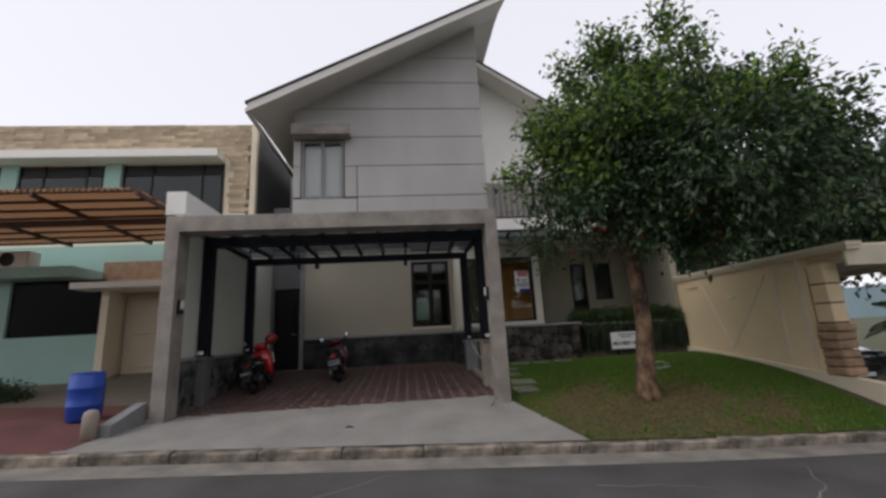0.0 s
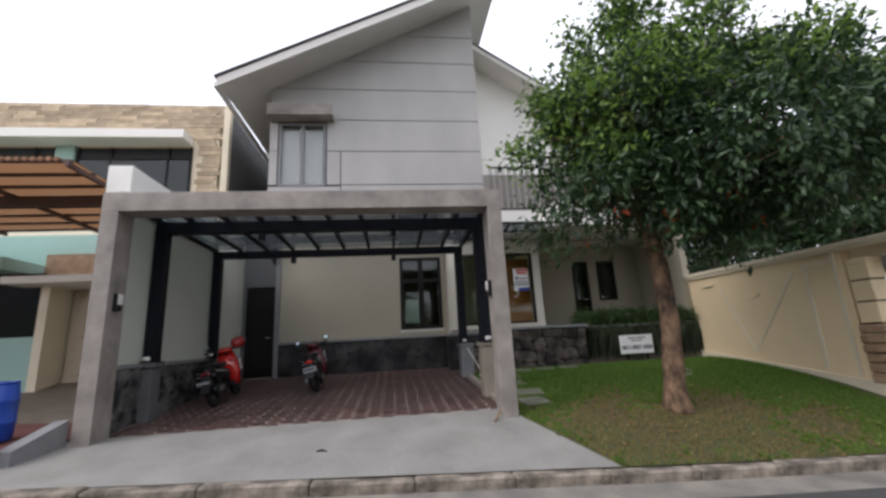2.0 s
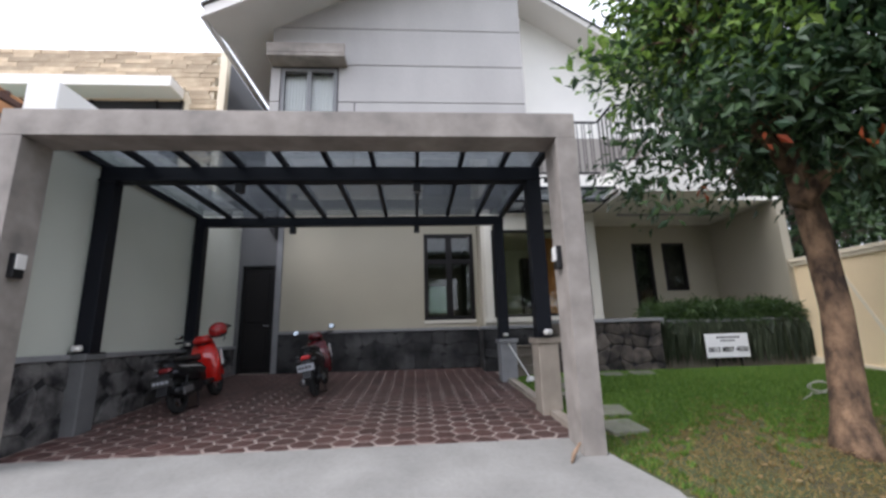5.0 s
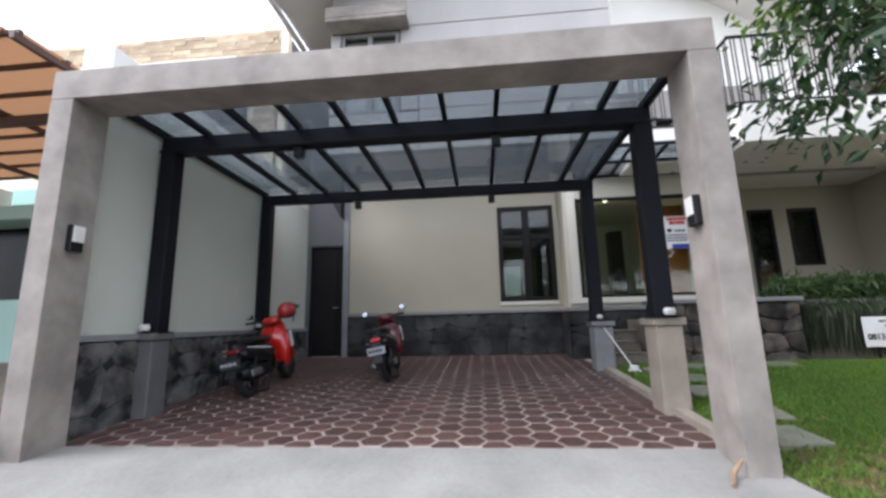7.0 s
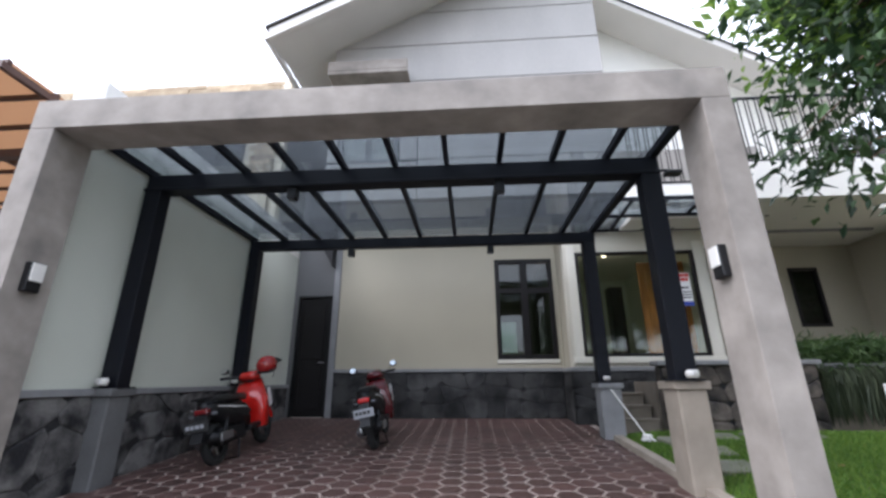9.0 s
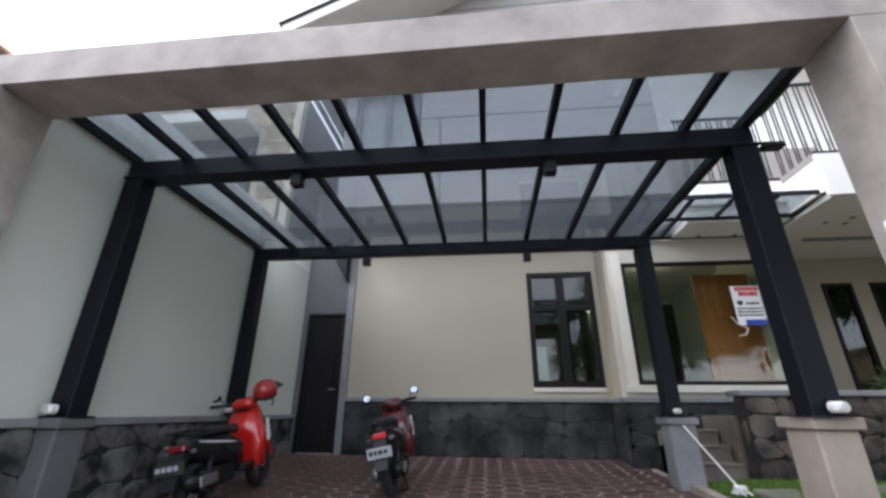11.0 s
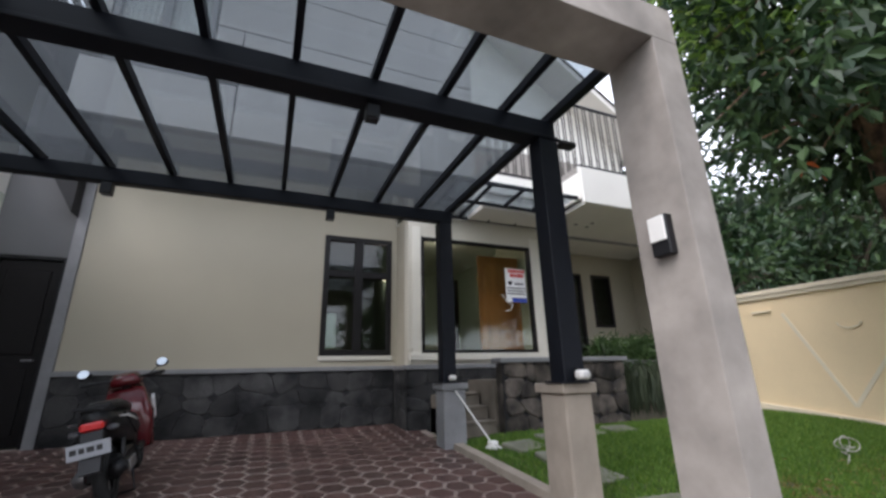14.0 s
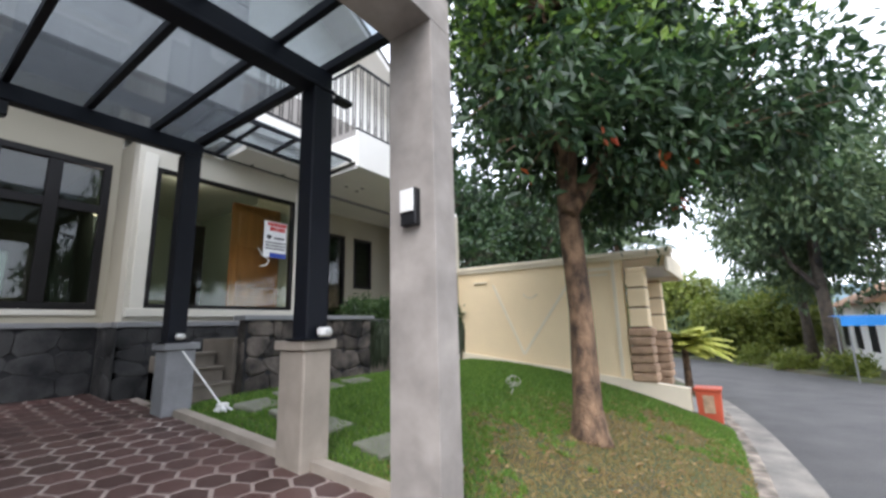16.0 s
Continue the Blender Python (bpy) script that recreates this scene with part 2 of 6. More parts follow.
ALU = mat("cast_alloy", (0.35, 0.35, 0.36), 0.4, 0.9, var=0.1, scale=6, fine=60, bump=0.05)
MIRROR = mat("mirror_glass", (0.9, 0.92, 0.95), 0.13, 1.0, var=0.0, bump=0.0)
SILVER = mat("silver_sticker", (0.65, 0.65, 0.65), 0.35, var=0.05, bump=0.0)
SEATM = mat("seat_vinyl", (0.007, 0.007, 0.008), 0.5, var=0.1, scale=8, fine=90, bump=0.15)
REDLENS = mat("red_lens", (0.5, 0.02, 0.02), 0.15, var=0.05, bump=0.0, coat=0.8)
PLATE = mat("plate_black", (0.02, 0.02, 0.02), 0.5, var=0.05, bump=0.0)
WHITEP = mat("white_plastic", (0.72, 0.70, 0.66), 0.4, var=0.06, scale=6, fine=50, bump=0.03)
PAPER = mat("white_print", (0.78, 0.78, 0.78), 0.55, var=0.03, scale=5, fine=50, bump=0.0)
INKRED = mat("red_print", (0.55, 0.03, 0.03), 0.5, var=0.03, bump=0.0)
INKBLUE = mat("blue_print", (0.03, 0.06, 0.33), 0.5, var=0.03, bump=0.0)
INKBLACK = mat("black_print", (0.02, 0.02, 0.022), 0.5, var=0.03, bump=0.0)
ORANGE = mat("orange_red_bin_paint", (0.50, 0.085, 0.035), 0.55, var=0.15, scale=4, fine=40, bump=0.08)
FLAG = mat("grey_flagstone", (0.165, 0.165, 0.12), 0.85, var=0.25, scale=5, fine=40, bump=0.4, rnd=0.12)
STEPM = mat("brown_step_stone", (0.17, 0.145, 0.115), 0.8, var=0.2, scale=5, fine=50, bump=0.3)
ROOMWALL = mat("room_paint", (0.50, 0.54, 0.46), 0.8, var=0.05, scale=1, fine=50, bump=0.03)
CARPAINT = mat("dark_car_paint", (0.02, 0.02, 0.03), 0.2, var=0.05, bump=0.0, coat=0.8)
BLUETARP = mat("blue_sheet", (0.02, 0.22, 0.62), 0.5, var=0.08, scale=3, fine=30, bump=0.05)
# distance haze is mixed into the hills' blue-grey colour
HILL = mat("haze_tinted_hill_woods", (0.20, 0.27, 0.30), 1.0, var=0.15, scale=0.05, fine=0.6, bump=0.0)
WINGLASS = glass("dark_window_glass", (0.42, 0.46, 0.43), ior=1.55)
# sky reflection cut down so the pane under the canopy stays near black
DULLGLASS = glass("low_reflection_dark_glass", (0.3, 0.32, 0.3), ior=1.15, rough=0.2)
BIGGLASS = glass("clear_green_glass", (0.84, 0.90, 0.84), ior=1.5)
CANOPYGLASS = glass("old_canopy_glass", (0.52, 0.55, 0.565), milky=0.04, ior=1.5, rough=0.03)
SMOKE = glass("smoked_lens", (0.5, 0.5, 0.55), milky=0.3)
LAMPGLASS = glass("frosted_lamp_glass", (0.8, 0.8, 0.8), milky=0.9, milk=(0.9, 0.9, 0.9))


# ---- builders ----
def box(bm, x0, x1, y0, y1, z0, z1, bevel=0.0, taper=None):
    """An upright block; taper scales its top in x and y."""
    vs = [bm.verts.new(p) for p in ((x0, y0, z0), (x1, y0, z0), (x1, y1, z0), (x0, y1, z0), (x0, y0, z1), (x1, y0, z1), (x1, y1, z1), (x0, y1, z1))]
    if taper:
        cx, cy = (x0 + x1) / 2, (y0 + y1) / 2
        for v in vs[4:]:
            v.co.x, v.co.y = cx + (v.co.x - cx) * taper[0], cy + (v.co.y - cy) * taper[1]
    fs = [bm.faces.new([vs[i] for i in q]) for q in ((3, 2, 1, 0), (4, 5, 6, 7), (0, 1, 5, 4), (1, 2, 6, 5), (2, 3, 7, 6), (3, 0, 4, 7))]
    if bevel:
        es = {e for f in fs for e in f.edges}
        bmesh.ops.bevel(bm, geom=list(es), offset=bevel, segments=1, affect="EDGES")
    return bm


def prism(bm, pts, axis, a, b):
    """A polygon (in the two other axes, in order) drawn out from a to b along the axis."""
    def at(p, v):
        return {"x": (v, p[0], p[1]), "y": (p[0], v, p[1]), "z": (p[0], p[1], v)}[axis]
    lo, hi = [bm.verts.new(at(p, a)) for p in pts], [bm.verts.new(at(p, b)) for p in pts]
    n = len(pts)
    bm.faces.new(lo)
    bm.faces.new(hi[::-1])
    for i in range(n):
        bm.faces.new((lo[i], hi[i], hi[(i + 1) % n], lo[(i + 1) % n]))
    return bm


def tube(bm, pts, radii, seg=8, caps=True):
    """A round limb along points."""
    rings = []
    for i, p in enumerate(pts):
        p = Vector(p)
        d = (Vector(pts[min(i + 1, len(pts) - 1)]) - Vector(pts[max(i - 1, 0)])).normalized()
        u = d.orthogonal().normalized() if abs(d.z) > 0.9 or i else d.orthogonal().normalized()
        if rings:
            u = (last_u - d * last_u.dot(d)).normalized()
        last_u = u
        w = d.cross(u)
        r = radii if isinstance(radii, (int, float)) else radii[i]
        rings.append([bm.verts.new(p + (u * math.cos(k * math.tau / seg) + w * math.sin(k * math.tau / seg)) * r) for k in range(seg)])
    for a, b in zip(rings, rings[1:]):
        for k in range(seg):
            bm.faces.new((a[k], a[(k + 1) % seg], b[(k + 1) % seg], b[k]))
    if caps:
        bm.faces.new(rings[0][::-1])
        bm.faces.new(rings[-1])
    return bm


def ball(bm, c, r, u=10, v=7):
    """An ellipsoid at c with radii r."""
    g = bmesh.ops.create_uvsphere(bm, u_segments=u, v_segments=v, radius=1)
    for q in g["verts"]:
        q.co = Vector((c[0] + q.co.x * r[0], c[1] + q.co.y * r[1], c[2] + q.co.z * r[2]))
    return bm


def ring(bm, c, R, r, axis="x", seg=20, sides=8, flat=1.0):
    """A torus at c round the axis; flat widens it along the axis."""
    rows = []
    for i in range(seg):
        a = i * math.tau / seg
        row = []
        for j in range(sides):
            b = j * math.tau / sides
            rad, off = R + r * math.cos(b), r * flat * math.sin(b)
            p = {"x": (off, rad * math.cos(a), rad * math.sin(a)), "y": (rad * math.cos(a), off, rad * math.sin(a)), "z": (rad * math.cos(a), rad * math.sin(a), off)}[axis]
            row.append(bm.verts.new(Vector(c) + Vector(p)))
        rows.append(row)
    for i in range(seg):
        for j in range(sides):
            bm.faces.new((rows[i][j], rows[(i + 1) % seg][j], rows[(i + 1) % seg][(j + 1) % sides], rows[i][(j + 1) % sides]))
    return bm


def B():
    return bmesh.new()


def finish(bm, name, material, smooth=False, normals=True):
    if normals:
        bmesh.ops.recalc_face_normals(bm, faces=bm.faces)
    me = bpy.data.meshes.new(name)
    bm.to_mesh(me)
    bm.free()
    if smooth:
        me.shade_smooth()
    me.materials.append(material)
    return me


def where(ob):
    p = Vector((0, 0, 0))
    while ob:
        p, ob = p + ob.location, ob.parent
    return p


def part(name, bm, material, parent, label="", smooth=False):
    """Links a bmesh, in world coordinates, as one mesh under a thing or a part."""
    me = finish(bm, name, material, smooth)
    me.transform(Matrix.Translation(-where(parent)))
    ob = new(name, me)
    ob.parent = parent
    return tagged(ob, label)


def piece(name, me, parent, at, turn=0.0):
    """One of many alike pieces on a shared mesh."""
    ob = new(name, me)
    ob.parent = parent
    ob.location = Vector(at) - where(parent)
    ob.rotation_euler[2] = turn
    return ob


def thing(name, at, label, category, group=""):
    ob = new(name)
    ob.location = at
    ob.empty_display_size = 0.2
    return tagged(ob, label, category, group)


def solid(name, bm, material, label, category, smooth=False):
    return tagged(new(name, finish(bm, name, material, smooth)), label, category)


def structure(name, bm, material, label="", smooth=False):
    return tagged(new(name, finish(bm, name, material, smooth)), label, "", "", "structure")


def leaves(name, centres, outs, size, material, per=9, seed=1, spread=0.2, narrow=0.44, droop=0.4):
    """A mesh of many small folded leaves, a whorl of them at each twig's tip."""
    rg = np.random.default_rng(seed)
    n = len(centres) * per
    c = np.repeat(np.asarray(centres, float), per, 0) + rg.normal(0, spread * 0.45, (n, 3))
    d = np.repeat(np.asarray(outs, float), per, 0) * 0.7 + rg.normal(0, 0.75, (n, 3))
    d[:, 2] -= droop
    d /= np.linalg.norm(d, axis=1)[:, None]
    s = rg.normal(0, 1, (n, 3)) * 0.6 + np.array((0, 0, 1.0))
    s = np.cross(d, s)
    s /= np.linalg.norm(s, axis=1)[:, None] + 1e-9
    up = np.cross(s, d)
    ln = size * rg.uniform(0.6, 1.25, n)[:, None]
    w = ln * narrow
    v = np.stack([c, c + d * ln * 0.5 + s * w * 0.5 + up * w * 0.12, c + d * ln - up * ln * 0.12, c + d * ln * 0.5 - s * w * 0.5 + up * w * 0.12], 1).reshape(-1, 3)
    k = np.arange(n)[:, None] * 4
    me = bpy.data.meshes.new(name)
    f = np.concatenate([k + np.array([[0, 1, 2]]), k + np.array([[0, 2, 3]])], 1).reshape(-1, 3)
    me.from_pydata(v.tolist(), [], f.tolist())
    me.materials.append(material)
    return me


def crown_tips(lobes, count, seed, hollow=0.55, floor=None):
    """Twig tips spread unevenly through the outer part of several lobes, and the way out from each."""
    rg = np.random.default_rng(seed)
    vol = np.array([l[3] * l[4] * l[5] for l in lobes])
    pick = rg.choice(len(lobes), count, p=vol / vol.sum())
    u = rg.normal(0, 1, (count, 3))
    u /= np.linalg.norm(u, axis=1)[:, None]
    r = hollow + (1 - hollow) * rg.uniform(0, 1, count) ** 0.6
    lump = np.array([noise.noise(Vector(q) * 2.6 + Vector((p * 3.1, seed, 0))) for q, p in zip(u, pick)])
    r = r * (1 + 0.5 * lump)
    L = np.array(lobes)[pick]
    pts = L[:, :3] + u * L[:, 3:6] * r[:, None]
    gap = np.array([noise.noise(Vector(q) * 1.25 + Vector((seed, 7, 1))) for q in pts])
    keep = gap > -0.12
    if floor is not None:
        keep &= pts[:, 2] > floor
    return pts[keep], u[keep]

# ---- levels ----
def road_z(x):
    return -0.28 - 1.6 * math.tanh(x / 31)


def kerb_z(x):
    return road_z(x) + 0.13


def floor_z(y):
    return 0.055 + 0.065 * (y - 0.36)


def drive_z(x, y):
    s = min(1, max(0, (y + 1.42) / 1.77))
    return kerb_z(x) * (1 - s) + 0.053 * s


def lawn_z(x, y):
    k = kerb_z(x)
    s = min(1, max(0, (y + 1.42) / 5.12))
    z = k + (0.35 - k) * (1 - (1 - s) ** 2)
    e = drive_z(3.2, y) if y < 0.36 else 0.075 + 0.063 * (y - 0.36)
    f = min(1, max(0, (x - 3.15) / 0.9))
    return z if y < -0.3 else e + (z - e) * f * (2 - f)


def sheet(xs, ys, zf, bm=None, skirt=0.0):
    bm = bm or B()
    g = [[bm.verts.new((x, y, zf(x, y))) for y in ys] for x in xs]
    for a, b in zip(g, g[1:]):
        for j in range(len(ys) - 1):
            bm.faces.new((a[j], b[j], b[j + 1], a[j + 1]))
    return bm


def bend(x):
    """How far the street has turned towards +y."""
    d = max(0.0, min(x, 34) - 4)
    return 0.0105 * d * d + 0.63 * max(0.0, x - 34)


def bent(bm, full=-1.3, none=3.5):
    """Lets a sheet follow the street's turn, less and less towards y = none."""
    for v in bm.verts:
        k = 1 if v.co.y <= full else max(0.0, (none - v.co.y) / (none - full))
        v.co.y += bend(v.co.x) * k
    return bm


def steps_of(a, b, n):
    return [a + (b - a) * i / n for i in range(n + 1)]


FARX = [-600, -300, -150, -80, -50] + steps_of(-35, 45, 40) + [55, 70, 100, 180, 320, 600]
structure("ground", sheet(FARX, [-600, -200, -80, -30, -10, 0, 12, 30, 80, 200, 600], lambda x, y: road_z(x) - 0.07), SOIL, "bare grassy earth around the plots")
structure("road", bent(sheet(steps_of(-40, 60, 100), [-8.1, -7, -5, -3.5, -2.4, -1.86], lambda x, y: road_z(x))), ASPHALT, "worn grey asphalt street")
structure("road_gutter", bent(sheet(steps_of(-40, 60, 400), [-1.95, -1.7, -1.48], lambda x, y: road_z(x) + 0.006 + 0.02 * (y + 1.9))), GUTTER, "dusty concrete gutter beside the kerb")
structure("verge", bent(sheet(steps_of(-40, 60, 50), [-16, -12, -8.3, -8.1], lambda x, y: road_z(x) + (0.1 if y < -8.2 else 0.0))), SOIL, "grass verge across the street")

# hairline cracks in the asphalt
rc = random.Random(63)
b = B()
for x, y in ((3.4, -2.6), (5.2, -3.2), (0.4, -2.9), (-2.6, -2.5), (7.5, -2.8), (-4.5, -3.4)):
    a = rc.uniform(-0.9, 0.9)
    for k in range(9):
        n = (x + 0.16 * math.cos(a), y + 0.16 * math.sin(a))
        w = 0.011 * (1 - k / 10)
        px, py = -math.sin(a) * w, math.cos(a) * w
        z0, z1 = road_z(x) + 0.004, road_z(n[0]) + 0.004
        b.faces.new([b.verts.new(q) for q in ((x - px, y - py, z0), (n[0] - px, n[1] - py, z1), (n[0] + px, n[1] + py, z1), (x + px, y + py, z0))])
        x, y = n
        a += rc.uniform(-0.5, 0.5)
structure("road_cracks", bent(b), GUTTER, "dusty cracks in the asphalt")

# kerb of single worn stones
kerb = structure("kerb", bent(sheet(steps_of(-40, 40, 80), [-1.47, -1.3], lambda x, y: kerb_z(x) - 0.03)), KERB, "worn concrete kerb along the street")
b = B()
box(b, -0.497, 0.497, -0.07, 0.1, -0.2, 0.0, 0.014)
KM = finish(b, "kerb_stone", KERB)
for i in range(-9, 16):
    o = piece("kerb_stone", KM, kerb, (i + 0.2, -1.44 + bend(i + 0.2), kerb_z(i + 0.2) + random.uniform(-0.010, 0.006)))
    o.rotation_euler = (random.uniform(-0.04, 0.04), 0.05 + random.uniform(-0.008, 0.008), random.uniform(-0.004, 0.004) + math.atan(bend(i + 0.7) - bend(i - 0.3)))

def apron_x(y):
    """The driveway's edge against the lawn."""
    return 3.9 - 0.68 * min(1, max(0, (y + 1.37) / 1.45))


b = B()
dg = [[b.verts.new((-2.75 + (apron_x(y) + 2.75) * i / 20, y, drive_z(-2.75 + (apron_x(y) + 2.75) * i / 20, y))) for i in range(21)] for y in steps_of(-1.37, 0.36, 8)]
for r0, r1 in zip(dg, dg[1:]):
    for i in range(20):
        b.faces.new((r0[i], r0[i + 1], r1[i + 1], r1[i]))
structure("driveway", b, DRIVE, "pale concrete driveway sloping to the street")
structure("carport_bed", sheet([-2.4, 0, 3.2], [0.36, 2, 4, 5.42], lambda x, y: floor_z(y) - 0.0035), GROUT, "pale mortar bed between the pavers")
structure("lawn", bent(sheet(steps_of(3.14, 9.5, 30), steps_of(-1.36, 3.75, 26), lambda x, y: lawn_z(x, y) - 0.012 if x > apron_x(y) - 0.02 else drive_z(x, y) - 0.03)), SOIL, "lawn with thin dry turf round the tree")
structure("carport_edge", prism(B(), [(0.3, 0.0), (3.55, 0.2), (3.42, 0.32), (0.3, 0.11)], "x", 3.1, 3.21), PED, "low concrete edging between carport and lawn")
structure("plot_soil", sheet([3.1, 6, 9.4], [3.6, 5, 9], lambda x, y: 0.30), SOIL, "earth under the porch")
structure("back_soil", sheet([-2.6, 0, 3.2], [5.5, 9], lambda x, y: 0.385), GROUT, "floor behind the carport")

# ---- the house: large walls ----
# entrance frame of the carport, one bent band of plaster
por = thing("carport_portal", (-2.3, 0, 0.05), "grey raw plaster portal framing the carport entrance", "portal")
part("post", box(B(), 3.0, 3.215, 0, 0.36, -0.25, 3.05, 0.003), CONCRETE, por)
part("post", box(B(), -2.43, -2.21, 0, 0.36, -0.15, 3.05, 0.003), CONCRETE, por)
part("beam", box(B(), -2.43, 3.215, 0, 0.36, 3.052, 3.325, 0.003), CONCRETE, por)

DOOR_Y = 5.95
# left boundary wall with stone dado
b = B()
box(b, -2.5, -2.38, 0.402, 9.0, -0.1, 3.5)
structure("wall_west", b, GREYWALL, "pale grey boundary wall beside the carport")
structure("wall_west_top", box(B(), -2.74, -2.39, 0.49, 9.0, 3.505, 3.95, 0.01), WHITE, "pale upper part of the boundary wall")
# front wall with window hole
def wall_y(name, x0, x1, z0, z1, y0, y1, holes, material, label):
    """A wall along x with square holes through it."""
    xs = sorted({x0, x1, *[h[0] for h in holes], *[h[1] for h in holes]})
    zs = sorted({z0, z1, *[h[2] for h in holes], *[h[3] for h in holes]})
    bm = B()
    def inside(cx, cz):
        return x0 < cx < x1 and z0 < cz < z1 and not any(h[0] < cx < h[1] and h[2] < cz < h[3] for h in holes)
    cells = {(i, j) for i in range(len(xs) - 1) for j in range(len(zs) - 1) if inside((xs[i] + xs[i + 1]) / 2, (zs[j] + zs[j + 1]) / 2)}
    vs = {}
    def V(i, j, y):
        k = (i, j, y)
        if k not in vs:
            vs[k] = bm.verts.new((xs[i], y, zs[j]))
        return vs[k]
    for i, j in cells:
        bm.faces.new((V(i, j, y0), V(i + 1, j, y0), V(i + 1, j + 1, y0), V(i, j + 1, y0)))
        bm.faces.new((V(i, j, y1), V(i, j + 1, y1), V(i + 1, j + 1, y1), V(i + 1, j, y1)))
        for di, dj, a, c in ((-1, 0, (i, j), (i, j + 1)), (1, 0, (i + 1, j + 1), (i + 1, j)), (0, -1, (i + 1, j), (i, j)), (0, 1, (i, j + 1), (i + 1, j + 1))):
            if (i + di, j + dj) not in cells:
                bm.faces.new((V(*a, y0), V(*c, y0), V(*c, y1), V(*a, y1)))
    return structure(name, bm, material, label)


DW = (1.72, 2.855, 1.406, 3.365)
BW = (3.17, 5.28, 1.41, 3.28)
structure("wall_front_pier", box(B(), -1.545, -1.425, 5.32, 5.56, 0.3, 4.3), CAPGREY, "grey pier beside the side door")
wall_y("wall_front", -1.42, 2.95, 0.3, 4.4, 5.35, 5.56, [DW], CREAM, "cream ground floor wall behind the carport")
# the recess's deep shade is painted in with the darker grey
wall_y("wall_recess", -2.38, -1.55, 0.3, 5.2, 5.40, 5.54, [(-2.28, -1.565, 0.3, 2.70)], DEEPGREY, "grey wall round the side door, its shade put into the colour")
wall_y("wall_bay", 2.955, 5.5, 0.3, 3.655, 4.71, 4.9, [BW], BAYCREAM, "pale cream bay wall with the large window")
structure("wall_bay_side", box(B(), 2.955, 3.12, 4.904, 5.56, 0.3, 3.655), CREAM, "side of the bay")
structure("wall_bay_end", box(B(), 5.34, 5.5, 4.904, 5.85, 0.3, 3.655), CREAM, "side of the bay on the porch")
RW1, RW2 = (6.92, 7.42, 1.25, 3.19), (7.70, 8.27, 2.0, 3.19)
wall_y("wall_porch", 5.34, 9.3, 0.3, 4.2, 5.852, 6.0, [RW1, RW2], CREAM, "cream back wall of the porch")
structure("wall_porch_end", box(B(), 9.0, 9.18, 3.85, 5.85, 0.25, 3.65), CREAM, "cream end wall of the porch")
structure("porch_floor", box(B(), 3.9, 9.0, 3.85, 5.85, 0.3, 1.0), STEPM, "raised porch floor")
structure("ceiling_porch", box(B(), 5.505, 7.75, 3.36, 5.85, 3.66, 3.74), WHITE, "painted porch ceiling")
structure("ceiling_porch_end", box(B(), 7.752, 9.18, 3.88, 5.85, 3.66, 3.74), WHITE, "painted porch ceiling")
structure("room_floor", box(B(), -1.3, 9.3, 6.01, 9.0, 0.8, 0.98), STEPM, "floor of the rooms")
structure("ceiling_rooms", box(B(), -1.42, 9.36, 5.57, 9.2, 3.7, 3.8), WHITE, "ceiling of the rooms")
wall_y("wall_rooms_back", -3.1, 9.4, 0.4, 9.5, 9.0, 9.2, [(1.95, 2.5, 1.75, 2.6)], ROOMWALL, "back wall of the house")
structure("wall_room_divider", box(B(), 2.98, 3.1, 5.57, 9.0, 0.98, 3.7), ROOMWALL, "wall between the rooms")
structure("bay_floor", box(B(), 3.12, 5.34, 4.91, 6.005, 0.8, 0.98), STEPM, "floor behind the large window")
structure("wall_hall_end", box(B(), 5.63, 5.75, 6.01, 9.0, 0.98, 3.7), ROOMWALL, "end wall of the front room")

# upper storey: gable wall of panels
def roof_line(x):
    """Where the soffit meets the gable."""
    return 7.81 + 0.533 * (x + 1.54)


wall_y("wall_gable", -1.52, 4.01, 4.29, 7.6, 4.29, 4.47, [(-1.30, -0.12, 5.08, 6.82)], MORTAR, "backing wall of the gable")
structure("wall_gable_top", prism(B(), [(-1.52, 7.605), (4.01, 7.605), (4.01, 10.72), (-1.52, 7.79)], "y", 4.29, 4.47), MORTAR, "upper backing wall of the gable")
gable = thing("gable_panels", (-1.54, 4.25, 4.0), "grey cement board panels on the gable", "wall panels")
zj = [4.27, 5.11, 6.05, 6.95, 7.87, 8.76, 9.63, 10.9]
G = 0.012
def panel(x0, x1, z0, z1):
    x0, x1, z0, z1 = x0 + G, x1 - G, z0 + G, z1 - G
    top = lambda x: roof_line(x) + 0.02
    if top(x1) <= z0:
        return
    pts = []
    if top(x0) > z0:
        pts.append((x0, z0))
    else:
        pts.append((-1.54 + (z0 - 0.02 - 7.81) / 0.533, z0))
    pts.append((x1, z0))
    pts.append((x1, min(z1, top(x1))))
    if top(x1) > z1:
        xc = -1.54 + (z1 - 0.02 - 7.81) / 0.533
        if xc > x0:
            pts.append((xc, z1))
    if top(x0) > z0:
        pts.append((x0, min(z1, top(x0))))
    part("panel", prism(B(), pts, "y", 4.25, 4.285), PANEL, gable)


UW = (-1.32, -0.10, 5.04, 6.86)
for i, (z0, z1) in enumerate(zip(zj, zj[1:])):
    if i == 0:
        panel(-1.54, 0.26, z0, UW[2] + 0.04)
        panel(0.26, 4.02, z0, z1)
    elif i in (1, 2):
        panel(-1.54, UW[0], z0, min(z1, UW[3]))
        if i == 1:
            panel(UW[1], 0.26, z0, z1)
            panel(0.26, 4.02, z0, z1)
        else:
            panel(UW[1], 4.02, z0, z1)
    else:
        panel(-1.54, 4.02, z0, z1)
